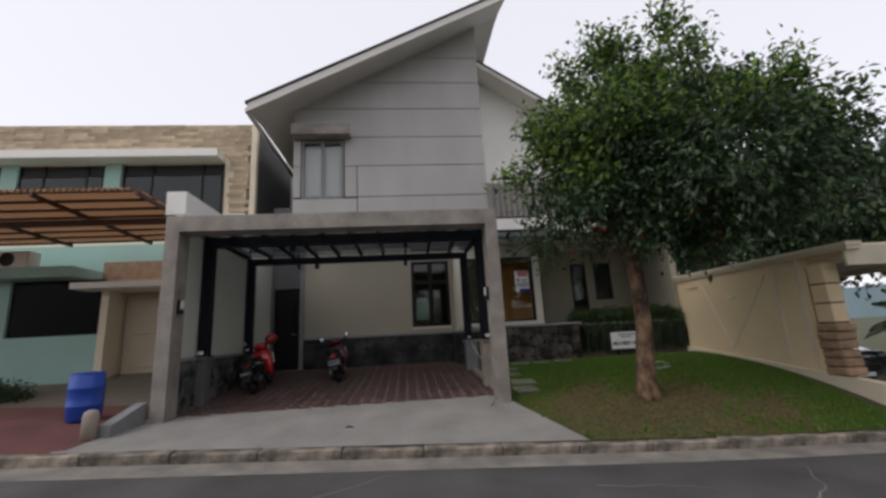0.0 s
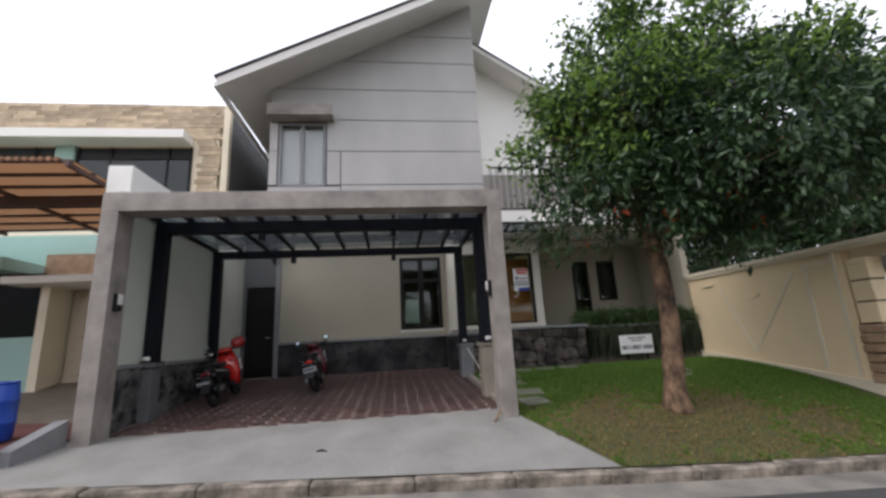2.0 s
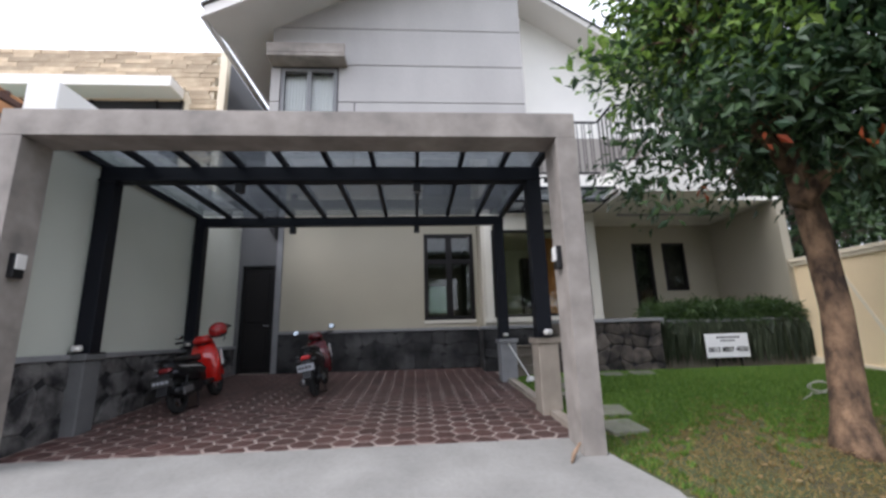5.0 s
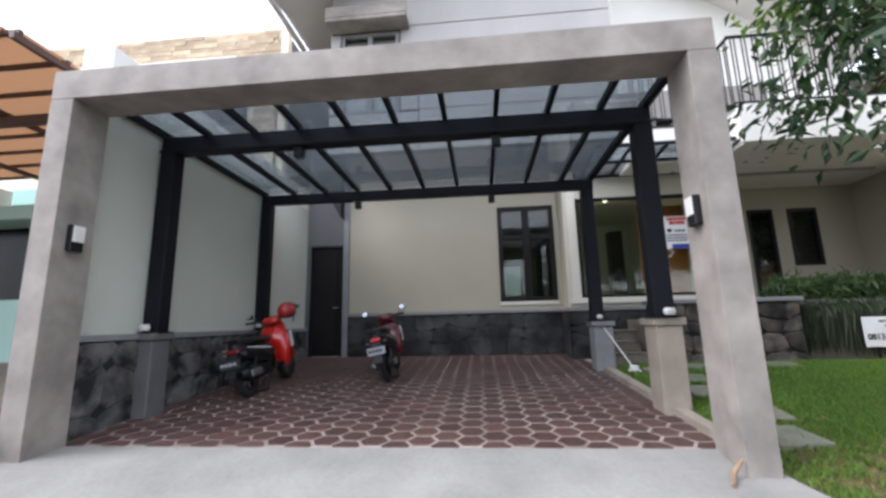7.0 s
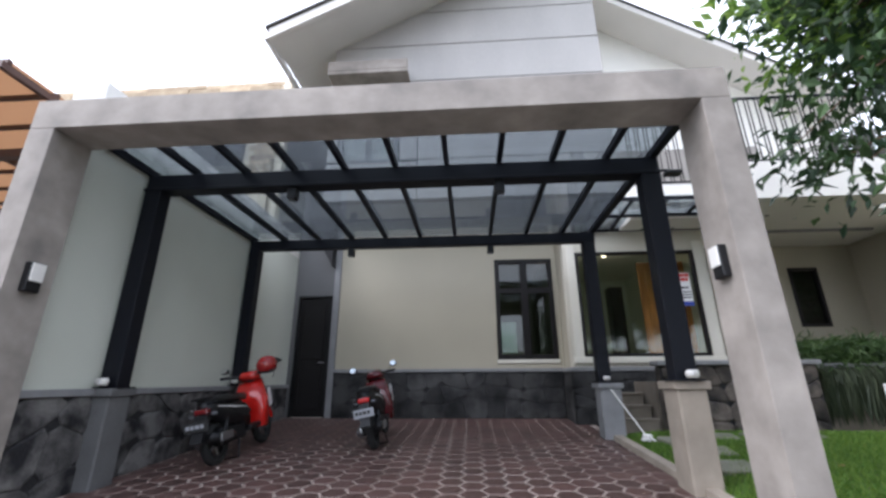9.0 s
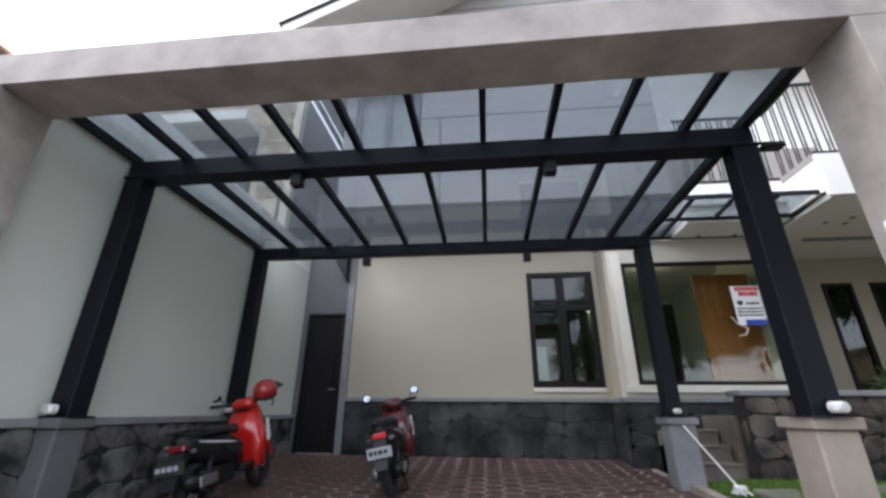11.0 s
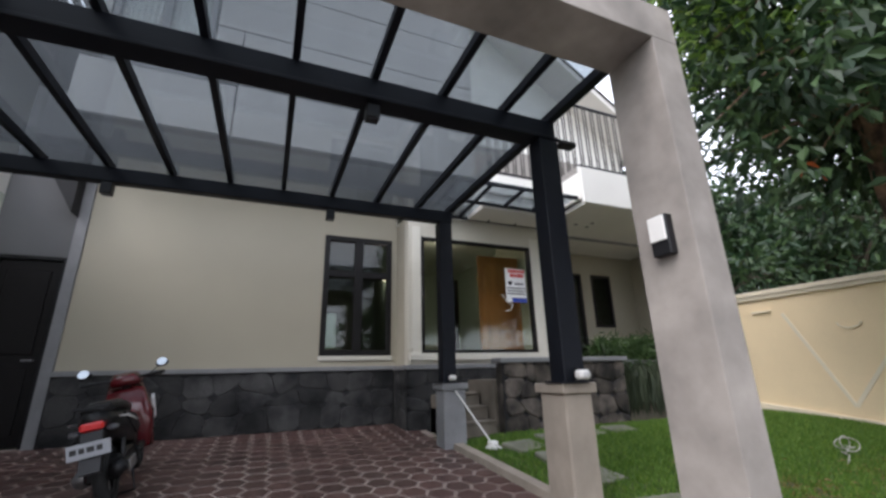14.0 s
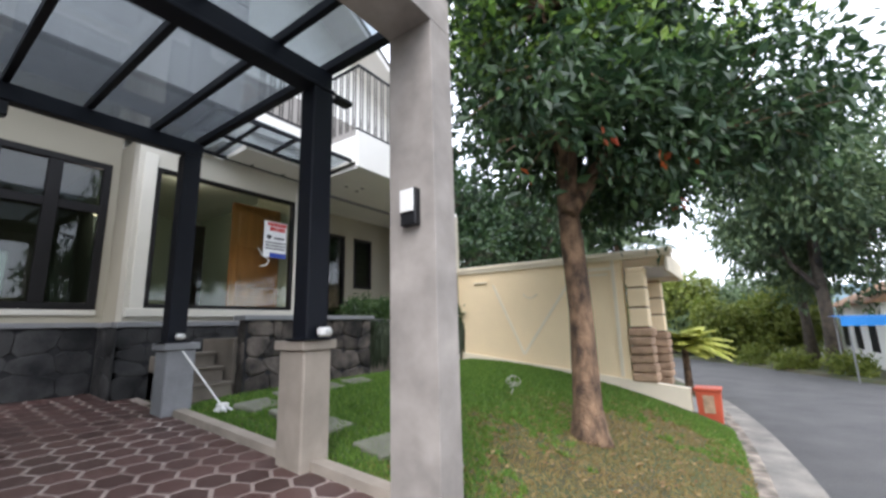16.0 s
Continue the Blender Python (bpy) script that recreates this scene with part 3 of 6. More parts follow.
structure("wall_gable_west", box(B(), -1.52, -1.39, 4.475, 9.0, 4.38, 7.8), PANEL, "grey side wall of the upper storey")
structure("ceiling_overhang", box(B(), -1.52, 4.01, 4.475, 5.35, 4.29, 4.37), CAPGREY, "underside of the upper storey")
structure("wall_gable_east", box(B(), 3.87, 4.01, 4.475, 6.2, 3.86, 10.6), WHITE, "side wall of the gable at the balcony")
structure("wall_upper_white", prism(B(), [(4.015, 3.86), (9.3, 3.86), (9.3, 6.65), (4.2, 10.0), (4.015, 10.1)], "y", 5.9, 6.1), WHITE, "white upper wall beside the gable")

# roofs
def sloped(x0, z0, x1, z1, y0, y1, th):
    return prism(B(), [(x0, z0), (x1, z1), (x1, z1 + th), (x0, z0 + th)], "y", y0, y1)


def eave(x0, x1, y0, y1, zs, th):
    """A roof slab over a rectangle; zs: its height at the front left, front right, back left and back right corners."""
    bm = B()
    vs = [bm.verts.new((x, y, z + k)) for (x, y), z in zip(((x0, y0), (x1, y0), (x0, y1), (x1, y1)), zs) for k in (0, th)]
    for q in ((0, 2, 3, 1), (4, 5, 7, 6), (0, 4, 6, 2), (1, 3, 7, 5), (0, 1, 5, 4), (2, 6, 7, 3)):
        bm.faces.new([vs[k] for k in q])
    return bm


roof = thing("main_roof", (-2.45, 3.1, 7.2), "asymmetric pitched roof with pale soffit and dark edge", "roof")
part("soffit", eave(-2.44, 4.78, 3.217, 4.30, (7.16, 10.84, 7.34, 11.18), 0.04), SOFFIT, roof, "pale painted soffit")
part("soffit", eave(-2.44, -1.53, 4.302, 9.0, (7.34, 7.825, 7.34, 7.825), 0.04), SOFFIT, roof, "pale painted soffit")
part("soffit", eave(4.02, 4.78, 4.302, 7.0, (10.78, 11.18, 10.78, 11.18), 0.04), SOFFIT, roof, "pale painted soffit")
part("fascia", eave(-2.44, 4.78, 3.14, 3.215, (7.15, 10.83, 7.15, 10.83), 0.225), SOFFIT, roof, "pale painted fascia board")
part("fascia", eave(-2.50, -2.445, 3.14, 9.0, (7.12, 7.15, 7.13, 7.16), 0.12), SOFFIT, roof, "pale eaves board")
part("covering", eave(-2.50, 4.82, 3.1, 9.2, (7.372, 11.08, 7.5, 11.9), 0.05), ROOFTILE, roof, "dark roof edge")
part("soffit", sloped(4.1, 10.02, 9.6, 6.40, 5.08, 9.2, 0.06), SOFFIT, roof, "pale painted soffit")
part("fascia", sloped(4.1, 9.96, 9.6, 6.34, 5.0, 5.075, 0.16), SOFFIT, roof, "pale painted fascia board")
part("covering", sloped(4.1, 10.125, 9.66, 6.46, 4.96, 9.2, 0.045), ROOFTILE, roof, "dark roof edge")

# balcony
# thin panel added over the white wall as the shade behind the rails
structure("wall_balcony_back", box(B(), 4.095, 7.75, 5.86, 5.897, 4.27, 6.05), BALCONYSHADE, "taupe panel painting the shade behind the balcony railing")
bal = thing("balcony", (5.43, 3.3, 3.66), "cream balcony over the porch", "balcony")
part("slab", box(B(), 5.43, 7.75, 3.3, 3.352, 3.655, 4.28, 0.006), WHITE, bal)
part("slab", box(B(), 5.43, 7.75, 3.36, 5.85, 3.745, 4.2), WHITE, bal)
part("fascia", box(B(), 4.02, 5.428, 3.98, 4.06, 3.92, 4.26, 0.006), WHITE, bal)
part("slab", box(B(), 4.02, 5.428, 4.065, 5.85, 3.665, 4.2), WHITE, bal)
rail = thing("balcony_railing", (5.45, 3.33, 4.28), "paired dark upright rods under a dark top rail", "railing")
part("top_rail", box(B(), 5.43, 7.75, 3.31, 3.35, 5.45, 5.49, 0.004), STEEL, rail, "dark top rail")
part("top_rail", box(B(), 5.44, 5.48, 3.352, 4.0, 5.45, 5.49, 0.004), STEEL, rail, "dark top rail")
part("top_rail", box(B(), 4.1, 5.438, 3.99, 4.03, 5.45, 5.49, 0.004), STEEL, rail, "dark top rail")
part("bottom_rail", box(B(), 4.1, 5.438, 4.0, 4.02, 4.30, 4.33), STEEL, rail)
part("bottom_rail", box(B(), 5.43, 7.75, 3.32, 3.34, 4.30, 4.33), STEEL, rail)
b = B()
for x in (-0.028, 0.028):
    box(b, x - 0.008, x + 0.008, -0.008, 0.008, 0, 1.12)
for z in (0.07, 0.15):
    ring(b, (0, 0, z), 0.026, 0.008, "y", 8, 4)
BARM = finish(b, "baluster", RAILSTEEL)
for i in range(14):
    piece("baluster", BARM, rail, (5.53 + i * 0.165, 3.33, 4.33))
for i in range(4):
    piece("baluster", BARM, rail, (5.46, 3.43 + i * 0.165, 4.33), radians(90))
for i in range(8):
    piece("baluster", BARM, rail, (4.16 + i * 0.165, 4.01, 4.33))

# ---- windows and doors ----
def window(name, label, x0, x1, z0, z1, y, mull=(), trans=(), fw=0.07, depth=0.09, gl=None, fm=None, out=0.02):
    """A window in a wall along x: frame bars, panes, sill."""
    fm, gl = fm or DARKFRAME, gl or WINGLASS
    w = tagged(new(name), label, "window", kind="structure")
    w.location = ((x0 + x1) / 2, y, z0)
    ya, yb = y - out, y - out + depth
    fr = part("window_frame", box(B(), x0, x0 + fw, ya, yb, z0, z1, 0.004), fm, w)
    part("frame_bar", box(B(), x1 - fw, x1, ya, yb, z0, z1, 0.004), fm, w)
    part("frame_bar", box(B(), x0 + fw, x1 - fw, ya, yb, z0, z0 + fw, 0.004), fm, w)
    part("frame_bar", box(B(), x0 + fw, x1 - fw, ya, yb, z1 - fw, z1, 0.004), fm, w)
    xs, zs = [x0 + fw], [z0 + fw]
    for m, mw in mull:
        part("mullion", box(B(), m - mw / 2, m + mw / 2, ya + 0.004, yb - 0.01, z0 + fw, z1 - fw, 0.004), fm, w)
        xs += [m - mw / 2, m + mw / 2]
    for tz, tw in trans:
        zs += [tz - tw / 2, tz + tw / 2]
    xs.append(x1 - fw)
    zs.append(z1 - fw)
    for i in range(0, len(xs), 2):
        for tz, tw in trans:
            part("transom", box(B(), xs[i], xs[i + 1], ya + 0.006, yb - 0.012, tz - tw / 2, tz + tw / 2, 0.004), fm, w)
        for j in range(0, len(zs), 2):
            p = part("pane", box(B(), xs[i], xs[i + 1], y + 0.03, y + 0.036, zs[j], zs[j + 1]), gl, w)
            p.visible_shadow = False
    return w


window("window_1", "dark framed casement window with dark panes", *DW, 5.35, [(2.29, 0.14)], [(2.72, 0.11)], 0.085)
window("window_2", "large fixed clear window in a dark frame", *BW, 4.71, fw=0.05, gl=BIGGLASS)
window("window_3", "tall dark porch window", *RW1, 5.852, fw=0.06)
window("window_4", "small dark porch window", *RW2, 5.852, fw=0.06)
window("window_5", "grey framed upstairs window with two panes", UW[0] + 0.02, UW[1] - 0.02, UW[2] + 0.03, UW[3] - 0.02, 4.26, [(-0.71, 0.1)], fw=0.07, fm=CAPGREY, gl=glass("upstairs_glass", (0.85, 0.87, 0.87), ior=1.6))
part("window_sill", box(B(), DW[0] - 0.01, DW[1] + 0.01, 5.33, 5.365, 1.335, 1.402, 0.006), TRIMCREAM, bpy.data.objects["window_1"], "white sill")
part("window_sill", box(B(), BW[0] - 0.2, BW[1] + 0.2, 4.65, 4.725, 1.30, 1.40, 0.006), TRIMCREAM, bpy.data.objects["window_2"], "white sill")
part("surround", box(B(), BW[0] - 0.16, BW[0] - 0.01, 4.685, 4.707, 1.402, 3.45, 0.004), TRIMCREAM, bpy.data.objects["window_2"], "white surround")
part("surround", box(B(), BW[1] + 0.01, BW[1] + 0.2, 4.685, 4.707, 1.402, 3.45, 0.004), TRIMCREAM, bpy.data.objects["window_2"], "white surround")
cur = thing("curtain", (-0.7, 4.42, 5.08), "pale folded curtain behind the upstairs window", "curtain")
for k, (xa, xb) in enumerate(((-1.29, -0.74), (-0.72, -0.13))):
    bm = B()
    col = [[bm.verts.new((xa + (xb - xa) * i / 40, 4.42 + 0.02 * math.sin(i * 1.3 + k), z)) for z in (5.08, 6.81)] for i in range(41)]
    for p, q in zip(col, col[1:]):
        bm.faces.new((p[0], q[0], q[1], p[1]))
    part("drape", bm, WHITE, cur)
hood = thing("window_hood", (-0.7, 4.0, 6.85), "grey concrete hood over the upstairs window", "window hood")
part("slab", box(B(), -1.52, 0.1, 3.85, 4.248, 6.87, 6.95, 0.01), CONCRETE, hood)
part("upstand", box(B(), -1.52, 0.1, 3.85, 3.93, 6.952, 7.19, 0.01), CONCRETE, hood)
# rooms behind upstairs glass
structure("wall_upper_room", box(B(), -1.38, 3.86, 6.8, 6.9, 4.38, 7.7), ROOMWALL, "inner wall upstairs")
structure("floor_upper_room", box(B(), -1.38, 3.86, 4.48, 6.8, 4.385, 4.45), STEPM, "upper floor")

door = tagged(new("door_1"), "closed dark brown side door", "door", kind="structure")
door.location = (-1.92, 5.4, 0.38)
part("leaf", box(B(), -2.235, -1.61, 5.425, 5.465, 0.39, 2.65, 0.004), DARKFRAME, door)
for x0, x1, z0, z1 in ((-2.28, -2.24, 0.37, 2.70), (-1.605, -1.565, 0.37, 2.70), (-2.24, -1.605, 2.655, 2.70)):
    part("jamb", box(B(), x0, x1, 5.385, 5.48, z0, z1, 0.003), BLACKP, door)
for z0, z1 in ((0.52, 1.3), (1.45, 2.52)):
    part("panel", box(B(), -2.15, -1.70, 5.412, 5.427, z0, z1, 0.012), DARKFRAME, door)
part("door_handle", tube(B(), [(-1.67, 5.415, 1.38), (-1.67, 5.375, 1.38), (-1.77, 5.375, 1.38)], 0.01, 6), ALU, door, "steel lever handle")
# dark sloping wedge over the side door
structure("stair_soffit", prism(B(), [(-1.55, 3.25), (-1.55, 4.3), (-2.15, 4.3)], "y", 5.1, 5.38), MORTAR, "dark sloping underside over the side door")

# wooden door standing open in the room behind the large window
wd = thing("wooden_door", (4.85, 5.2, 0.98), "orange-brown panelled wooden door standing behind the large window", "door")
part("leaf", box(B(), 4.45, 5.32, 5.18, 5.22, 0.99, 3.2, 0.004), WOOD, wd)
for z0, z1 in ((1.1, 1.65), (1.8, 2.35), (2.45, 3.05)):
    part("panel", box(B(), 4.57, 5.20, 5.164, 5.182, z0, z1, 0.012), WOOD, wd)
cab = solid("dark_cabinet", box(B(), 4.15, 4.42, 6.0, 6.3, 0.98, 2.9, 0.01), BLACKP, "tall dark cabinet inside the front room", "cabinet")

# lit lamps in the rooms
for nm, x, y, z, r in (("wall_lamp", 2.93, 6.1, 2.85, 0.05), ("ceiling_lamp", 4.1, 5.9, 3.6, 0.07)):
    lm = thing(nm, (x, y, z), "small lit lamp with a warm globe inside the room", "lamp")
    part("base", tube(B(), [(x, y, z + r * 0.7), (x, y, z + r * 0.7 + 0.03)], r * 0.8, 12), WHITEP, lm)
    gm = bpy.data.materials.new("lit_globe")
    gm.use_nodes = True
    gm.node_tree.nodes["Principled BSDF"].inputs["Emission Color"].default_value = (1, 0.75, 0.5, 1)
    gm.node_tree.nodes["Principled BSDF"].inputs["Emission Strength"].default_value = 2.0
    g_ = part("globe", ball(B(), (x, y, z), (r, r, r)), gm, lm, "glowing globe", True)
    g_.visible_shadow = False
    bulb = new("bulb", bpy.data.lights.new("bulb", "POINT"))
    bulb.data.energy, bulb.data.color, bulb.data.shadow_soft_size = 3, (1, 0.86, 0.68), r
    bulb.location = (x, y, z)

# poster taped to the large window
def bars(bm, x0, x1, z, h, y, rg, gap=0.012):
    """Unreadable words as plain bars."""
    x = x0
    while x < x1 - 0.02:
        w = rg.uniform(0.03, 0.07)
        box(bm, x, min(x + w, x1), y - 0.0012, y, z, z + h)
        x += w + gap
    return bm


post = thing("window_poster", (4.85, 4.62, 2.4), "white, red and blue printed poster taped on the large window", "poster")
part("sheet", box(B(), 4.64, 5.05, 4.630, 4.633, 2.42, 3.02), PAPER, post)
rb = B()
bars(rb, 4.70, 5.04, 2.945, 0.06, 4.6292, random.Random(21), 0.008)
bars(rb, 4.74, 5.04, 2.865, 0.065, 4.6292, random.Random(22), 0.008)
tagged(part("red_print", rb, INKRED, post, "red printed words"), kind="stuff")
part("banner", box(B(), 4.75, 5.05, 4.6262, 4.6292, 2.42, 2.50), INKBLUE, post, "blue printed band")
rg = random.Random(5)
bb = B()
for z in (2.555, 2.605, 2.655):
    bars(bb, 4.67, 5.03, z, 0.026, 4.6292, rg)
bars(bb, 4.82, 5.0, 2.73, 0.035, 4.6292, rg)
tagged(part("print_lines", bb, INKBLACK, post, "small dark print"), kind="stuff")
part("emblem", prism(B(), [(4.68, 2.76), (4.73, 2.71), (4.78, 2.76), (4.76, 2.79), (4.70, 2.79)], "y", 4.6262, 4.6292), INKBLACK, post, "small dark emblem")
part("tape", tube(B(), [(4.55, 4.622, 2.55), (4.62, 4.622, 2.44), (4.75, 4.622, 2.37), (4.70, 4.622, 2.28), (4.60, 4.622, 2.26)], 0.008, 5), WHITEP, post, "loose white tape")
post.location += Vector((0.10, 0.085, -0.16))

# ---- carport canopy ----
can = thing("carport_canopy", (0.3, 2.4, 3.1), "black steel canopy with old glass panes over the carport", "canopy")
part("front_beam", box(B(), -2.36, 3.20, 1.20, 1.32, 3.075, 3.245, 0.006), STEEL, can)
part("front_beam_flange", box(B(), -2.36, 3.20, 1.17, 1.35, 3.045, 3.075, 0.004), STEEL, can)
part("back_beam", box(B(), -2.36, 3.18, 3.45, 3.57, 3.075, 3.235, 0.006), STEEL, can)
part("side_beam", prism(B(), [(0.42, 3.248), (3.62, 3.238), (3.62, 3.313), (0.42, 3.323)], "x", 3.13, 3.21), STEEL, can)
b = B()
box(b, -0.026, 0.026, 0, 3.2, 0, 0.075)
RAFM = finish(b, "rafter", STEEL)
RX = [-2.35] + [1.0 + 0.567 * i for i in range(-5, 4)]
for x in RX:
    o = piece("rafter", RAFM, can, (x, 0.41, 3.248))
    o.rotation_euler = (math.atan(-0.003), 0, 0)
for x0, x1 in zip(RX, RX[1:] + [3.21]):
    bm = prism(B(), [(0.41, 3.328), (3.66, 3.318), (3.66, 3.326), (0.41, 3.336)], "x", x0 + 0.004, x1 - 0.004)
    o = part("pane", bm, CANOPYGLASS, can, "bluish dusty glass pane")
for x0, x1, y0, y1, zb in ((-2.35, -2.17, 1.18, 1.35, 0.972), (3.005, 3.195, 1.18, 1.35, 1.014), (-2.35, -2.19, 3.43, 3.59, 0.972), (2.99, 3.17, 3.45, 3.61, 0.987)):
    p = part("post", box(B(), x0, x1, y0, y1, zb, 3.045 if y0 < 2 else 3.075, 0.006), STEEL, can)
    part("base_plate", box(B(), x0 - 0.04, x1 + 0.04, y0 - 0.03, y1 + 0.03, zb, zb + 0.012), STEEL, p)
# spotlights under the beams
for x, y, z in ((-0.69, 1.26, 3.045), (1.56, 1.26, 3.045), (-0.68, 3.51, 3.075), (1.56, 3.51, 3.075)):
    s = thing("spotlight", (x, y, z - 0.14), "small dark box spotlight under the canopy beam", "spotlight", "canopy spotlights")
    h = part("housing", box(B(), x - 0.05, x + 0.05, y - 0.05, y + 0.05, z - 0.13, z - 0.001, 0.006), BLACKP, s)
    part("lens", box(B(), x - 0.035, x + 0.035, y - 0.035, y + 0.035, z - 0.136, z - 0.131), SMOKE, h, "clear lens")
# round white lamps at the feet of the posts
for x, y, z, r in ((-2.27, 1.165, 1.03, 0.043), (3.11, 1.168, 1.07, 0.043), (3.08, 3.438, 1.05, 0.036), (-2.26, 3.415, 1.03, 0.036)):
    s = thing("floodlight", (x, y, z), "small white plastic lamp fixed at a post's foot", "lamp", "post lamps")
    part("body", box(B(), x - r, x + r * 1.3, y - 0.09, y - 0.01, z - r * 0.75, z + r * 0.8, 0.018), WHITEP, s)
    part("face", tube(B(), [(x + r * 0.2, y - 0.105, z), (x + r * 0.2, y - 0.088, z)], r * 0.62, 12), LAMPGLASS, s, "frosted lamp face")
    part("bracket", box(B(), x - 0.015, x + 0.015, y - 0.012, y + 0.02, z - 0.05, z + 0.05), BLACKP, s)

# pedestals
def pedestal(x0, x1, y0, y1, zb, zt, label, m=PED):
    p = thing("pedestal", ((x0 + x1) / 2, (y0 + y1) / 2, zb), label, "pedestal", "carport pedestals")
    part("shaft", box(B(), x0 + 0.03, x1 - 0.03, y0 + 0.03, y1 - 0.03, zb - 0.1, zt - 0.075, 0.01), m, p)
    part("cap", box(B(), x0, x1, y0, y1, zt - 0.073, zt, 0.008), m, p)


pedestal(2.985, 3.295, 1.185, 1.545, 0.12, 1.012, "buff plaster pedestal under a canopy post")
pedestal(2.965, 3.31, 3.42, 3.755, 0.27, 0.985, "grey plaster pedestal under a canopy post", CAPGREY)
for y0 in (1.05, 3.42):
    pedestal(-2.38, -2.14, y0 + 0.05, y0 + 0.37, floor_z(y0), 0.97, "grey plaster pedestal against the stone dado", DADOGREY)

# sconces on the portal
for x, y, side in ((2.999, 0.165, -1), (-2.209, 0.165, 1)):
    s = thing("wall_sconce", (x, y, 1.78), "black square wall lamp with a white front", "wall lamp", "portal lamps")
    part("housing", box(B(), min(x, x + side * 0.055), max(x, x + side * 0.055), y - 0.06, y + 0.06, 1.69, 1.92, 0.006), BLACKP, s)
    part("diffuser", box(B(), min(x + side * 0.056, x + side * 0.068), max(x + side * 0.056, x + side * 0.068), y - 0.052, y + 0.052, 1.77, 1.912, 0.004), WHITEP, s, "white front glass")

# awning over the bay window
aw = thing("bay_awning", (4.3, 4.1, 3.7), "small black steel awning with glass panes", "awning")
AZ = 3.655
for y in (3.45, 4.05, 4.65):
    z = AZ + 0.075 * (4.65 - y)
    part("bar", box(B(), 3.28, 5.52, y - 0.02, y + 0.02, z, z + 0.05, 0.004), STEEL, aw)
for x in (3.30, 3.85, 4.40, 4.95, 5.50):
    part("bar", prism(B(), [(3.472, AZ + 0.09), (4.628, AZ + 0.004), (4.628, AZ + 0.046), (3.472, AZ + 0.132)], "x", x - 0.02, x + 0.02), STEEL, aw)
g_ = part("pane", prism(B(), [(3.43, AZ + 0.145), (4.68, AZ + 0.052), (4.68, AZ + 0.058), (3.43, AZ + 0.151)], "x", 3.28, 5.52), CANOPYGLASS, aw, "bluish glass sheet")
g_.visible_shadow = False
# flood lamp on the canopy corner and downlights
fl = thing("flood_lamp", (3.25, 1.26, 3.15), "grey flood lamp on the canopy's corner", "lamp")
part("arm", box(B(), 3.202, 3.34, 1.25, 1.27, 3.10, 3.12), STEEL, fl)
part("head", box(B(), 3.28, 3.44, 1.21, 1.31, 3.05, 3.099, 0.01), BLACKP, fl)
for x, y in ((6.0, 4.2), (6.3, 4.25), (6.25, 4.05)):
    d_ = thing("downlight", (x, y, 3.65), "small dark recessed ceiling light", "ceiling light", "porch downlights")
    part("rim", ring(B(), (x, y, 3.657), 0.045, 0.008, "z", 12, 5), WHITEP, d_)
    part("lamp", tube(B(), [(x, y, 3.652), (x, y, 3.6595)], 0.04, 12), BLACKP, d_)
structure("trim_porch_ceiling", box(B(), 6.1, 8.6, 4.8, 4.86, 3.62, 3.658), CAPGREY, "dark slot in the porch ceiling")

# ---- porch front: steps, stone wall, planter ----
st = thing("porch_steps", (3.6, 4.2, 0.42), "brown stone steps up to the porch", "steps")
for i in range(3):
    y0 = 3.74 + 0.24 * i
    part("step", box(B(), 3.27, 3.86, y0, 4.63, 0.15, 0.47 + 0.17 * i, 0.01), STEPM, st)
    part("nosing", box(B(), 3.265, 3.86, y0 - 0.025, y0 + 0.2, 0.473 + 0.17 * i, 0.498 + 0.17 * i, 0.006), STEPM, st)
structure("wall_porch_front", box(B(), 3.92, 6.05, 3.62, 3.78, 0.2, 1.22), MORTAR, "core of the stone porch wall")
structure("coping_porch_front", box(B(), 3.87, 6.1, 3.56, 3.84, 1.222, 1.285, 0.008), CAPGREY, "dark grey coping on the porch wall")
structure("wall_planter", box(B(), 6.06, 9.12, 3.86, 3.98, 0.2, 1.17), MORTAR, "dark planter wall behind hanging plants")
structure("coping_planter", box(B(), 6.1, 9.13, 3.79, 4.02, 1.172, 1.24, 0.008), CAPGREY, "grey coping on the planter")
structure("planter_soil", box(B(), 6.06, 9.12, 4.02, 4.6, 1.002, 1.15), SOIL, "planter earth")
# dado backing
structure("dado_front", box(B(), -1.42, 2.905, 5.30, 5.347, 0.3, 1.18), MORTAR, "mortar behind the stone dado")
structure("dado_cap_front", box(B(), -1.423, 2.907, 5.27, 5.347, 1.182, 1.245, 0.006), CAPGREY, "grey dado cap")
structure("dado_bay", box(B(), 2.915, 5.5, 4.66, 4.706, 0.3, 1.17), MORTAR, "mortar behind the bay dado")
structure("dado_bay_side", box(B(), 2.907, 2.952, 4.66, 5.296, 0.3, 1.17), MORTAR, "mortar behind the bay dado")
structure("dado_cap_bay", box(B(), 2.895, 5.5, 4.635, 4.706, 1.172, 1.235, 0.006), CAPGREY, "grey dado cap")
structure("dado_cap_bay_side", box(B(), 2.875, 2.952, 4.708, 5.267, 1.172, 1.235, 0.006), CAPGREY, "grey dado cap")
structure("dado_west", box(B(), -2.377, -2.34, 0.41, 5.38, -0.1, 0.905), MORTAR, "mortar behind the stone dado")
structure("dado_cap_west", box(B(), -2.377, -2.30, 0.41, 5.38, 0.907, 0.968, 0.006), CAPGREY, "grey dado cap")

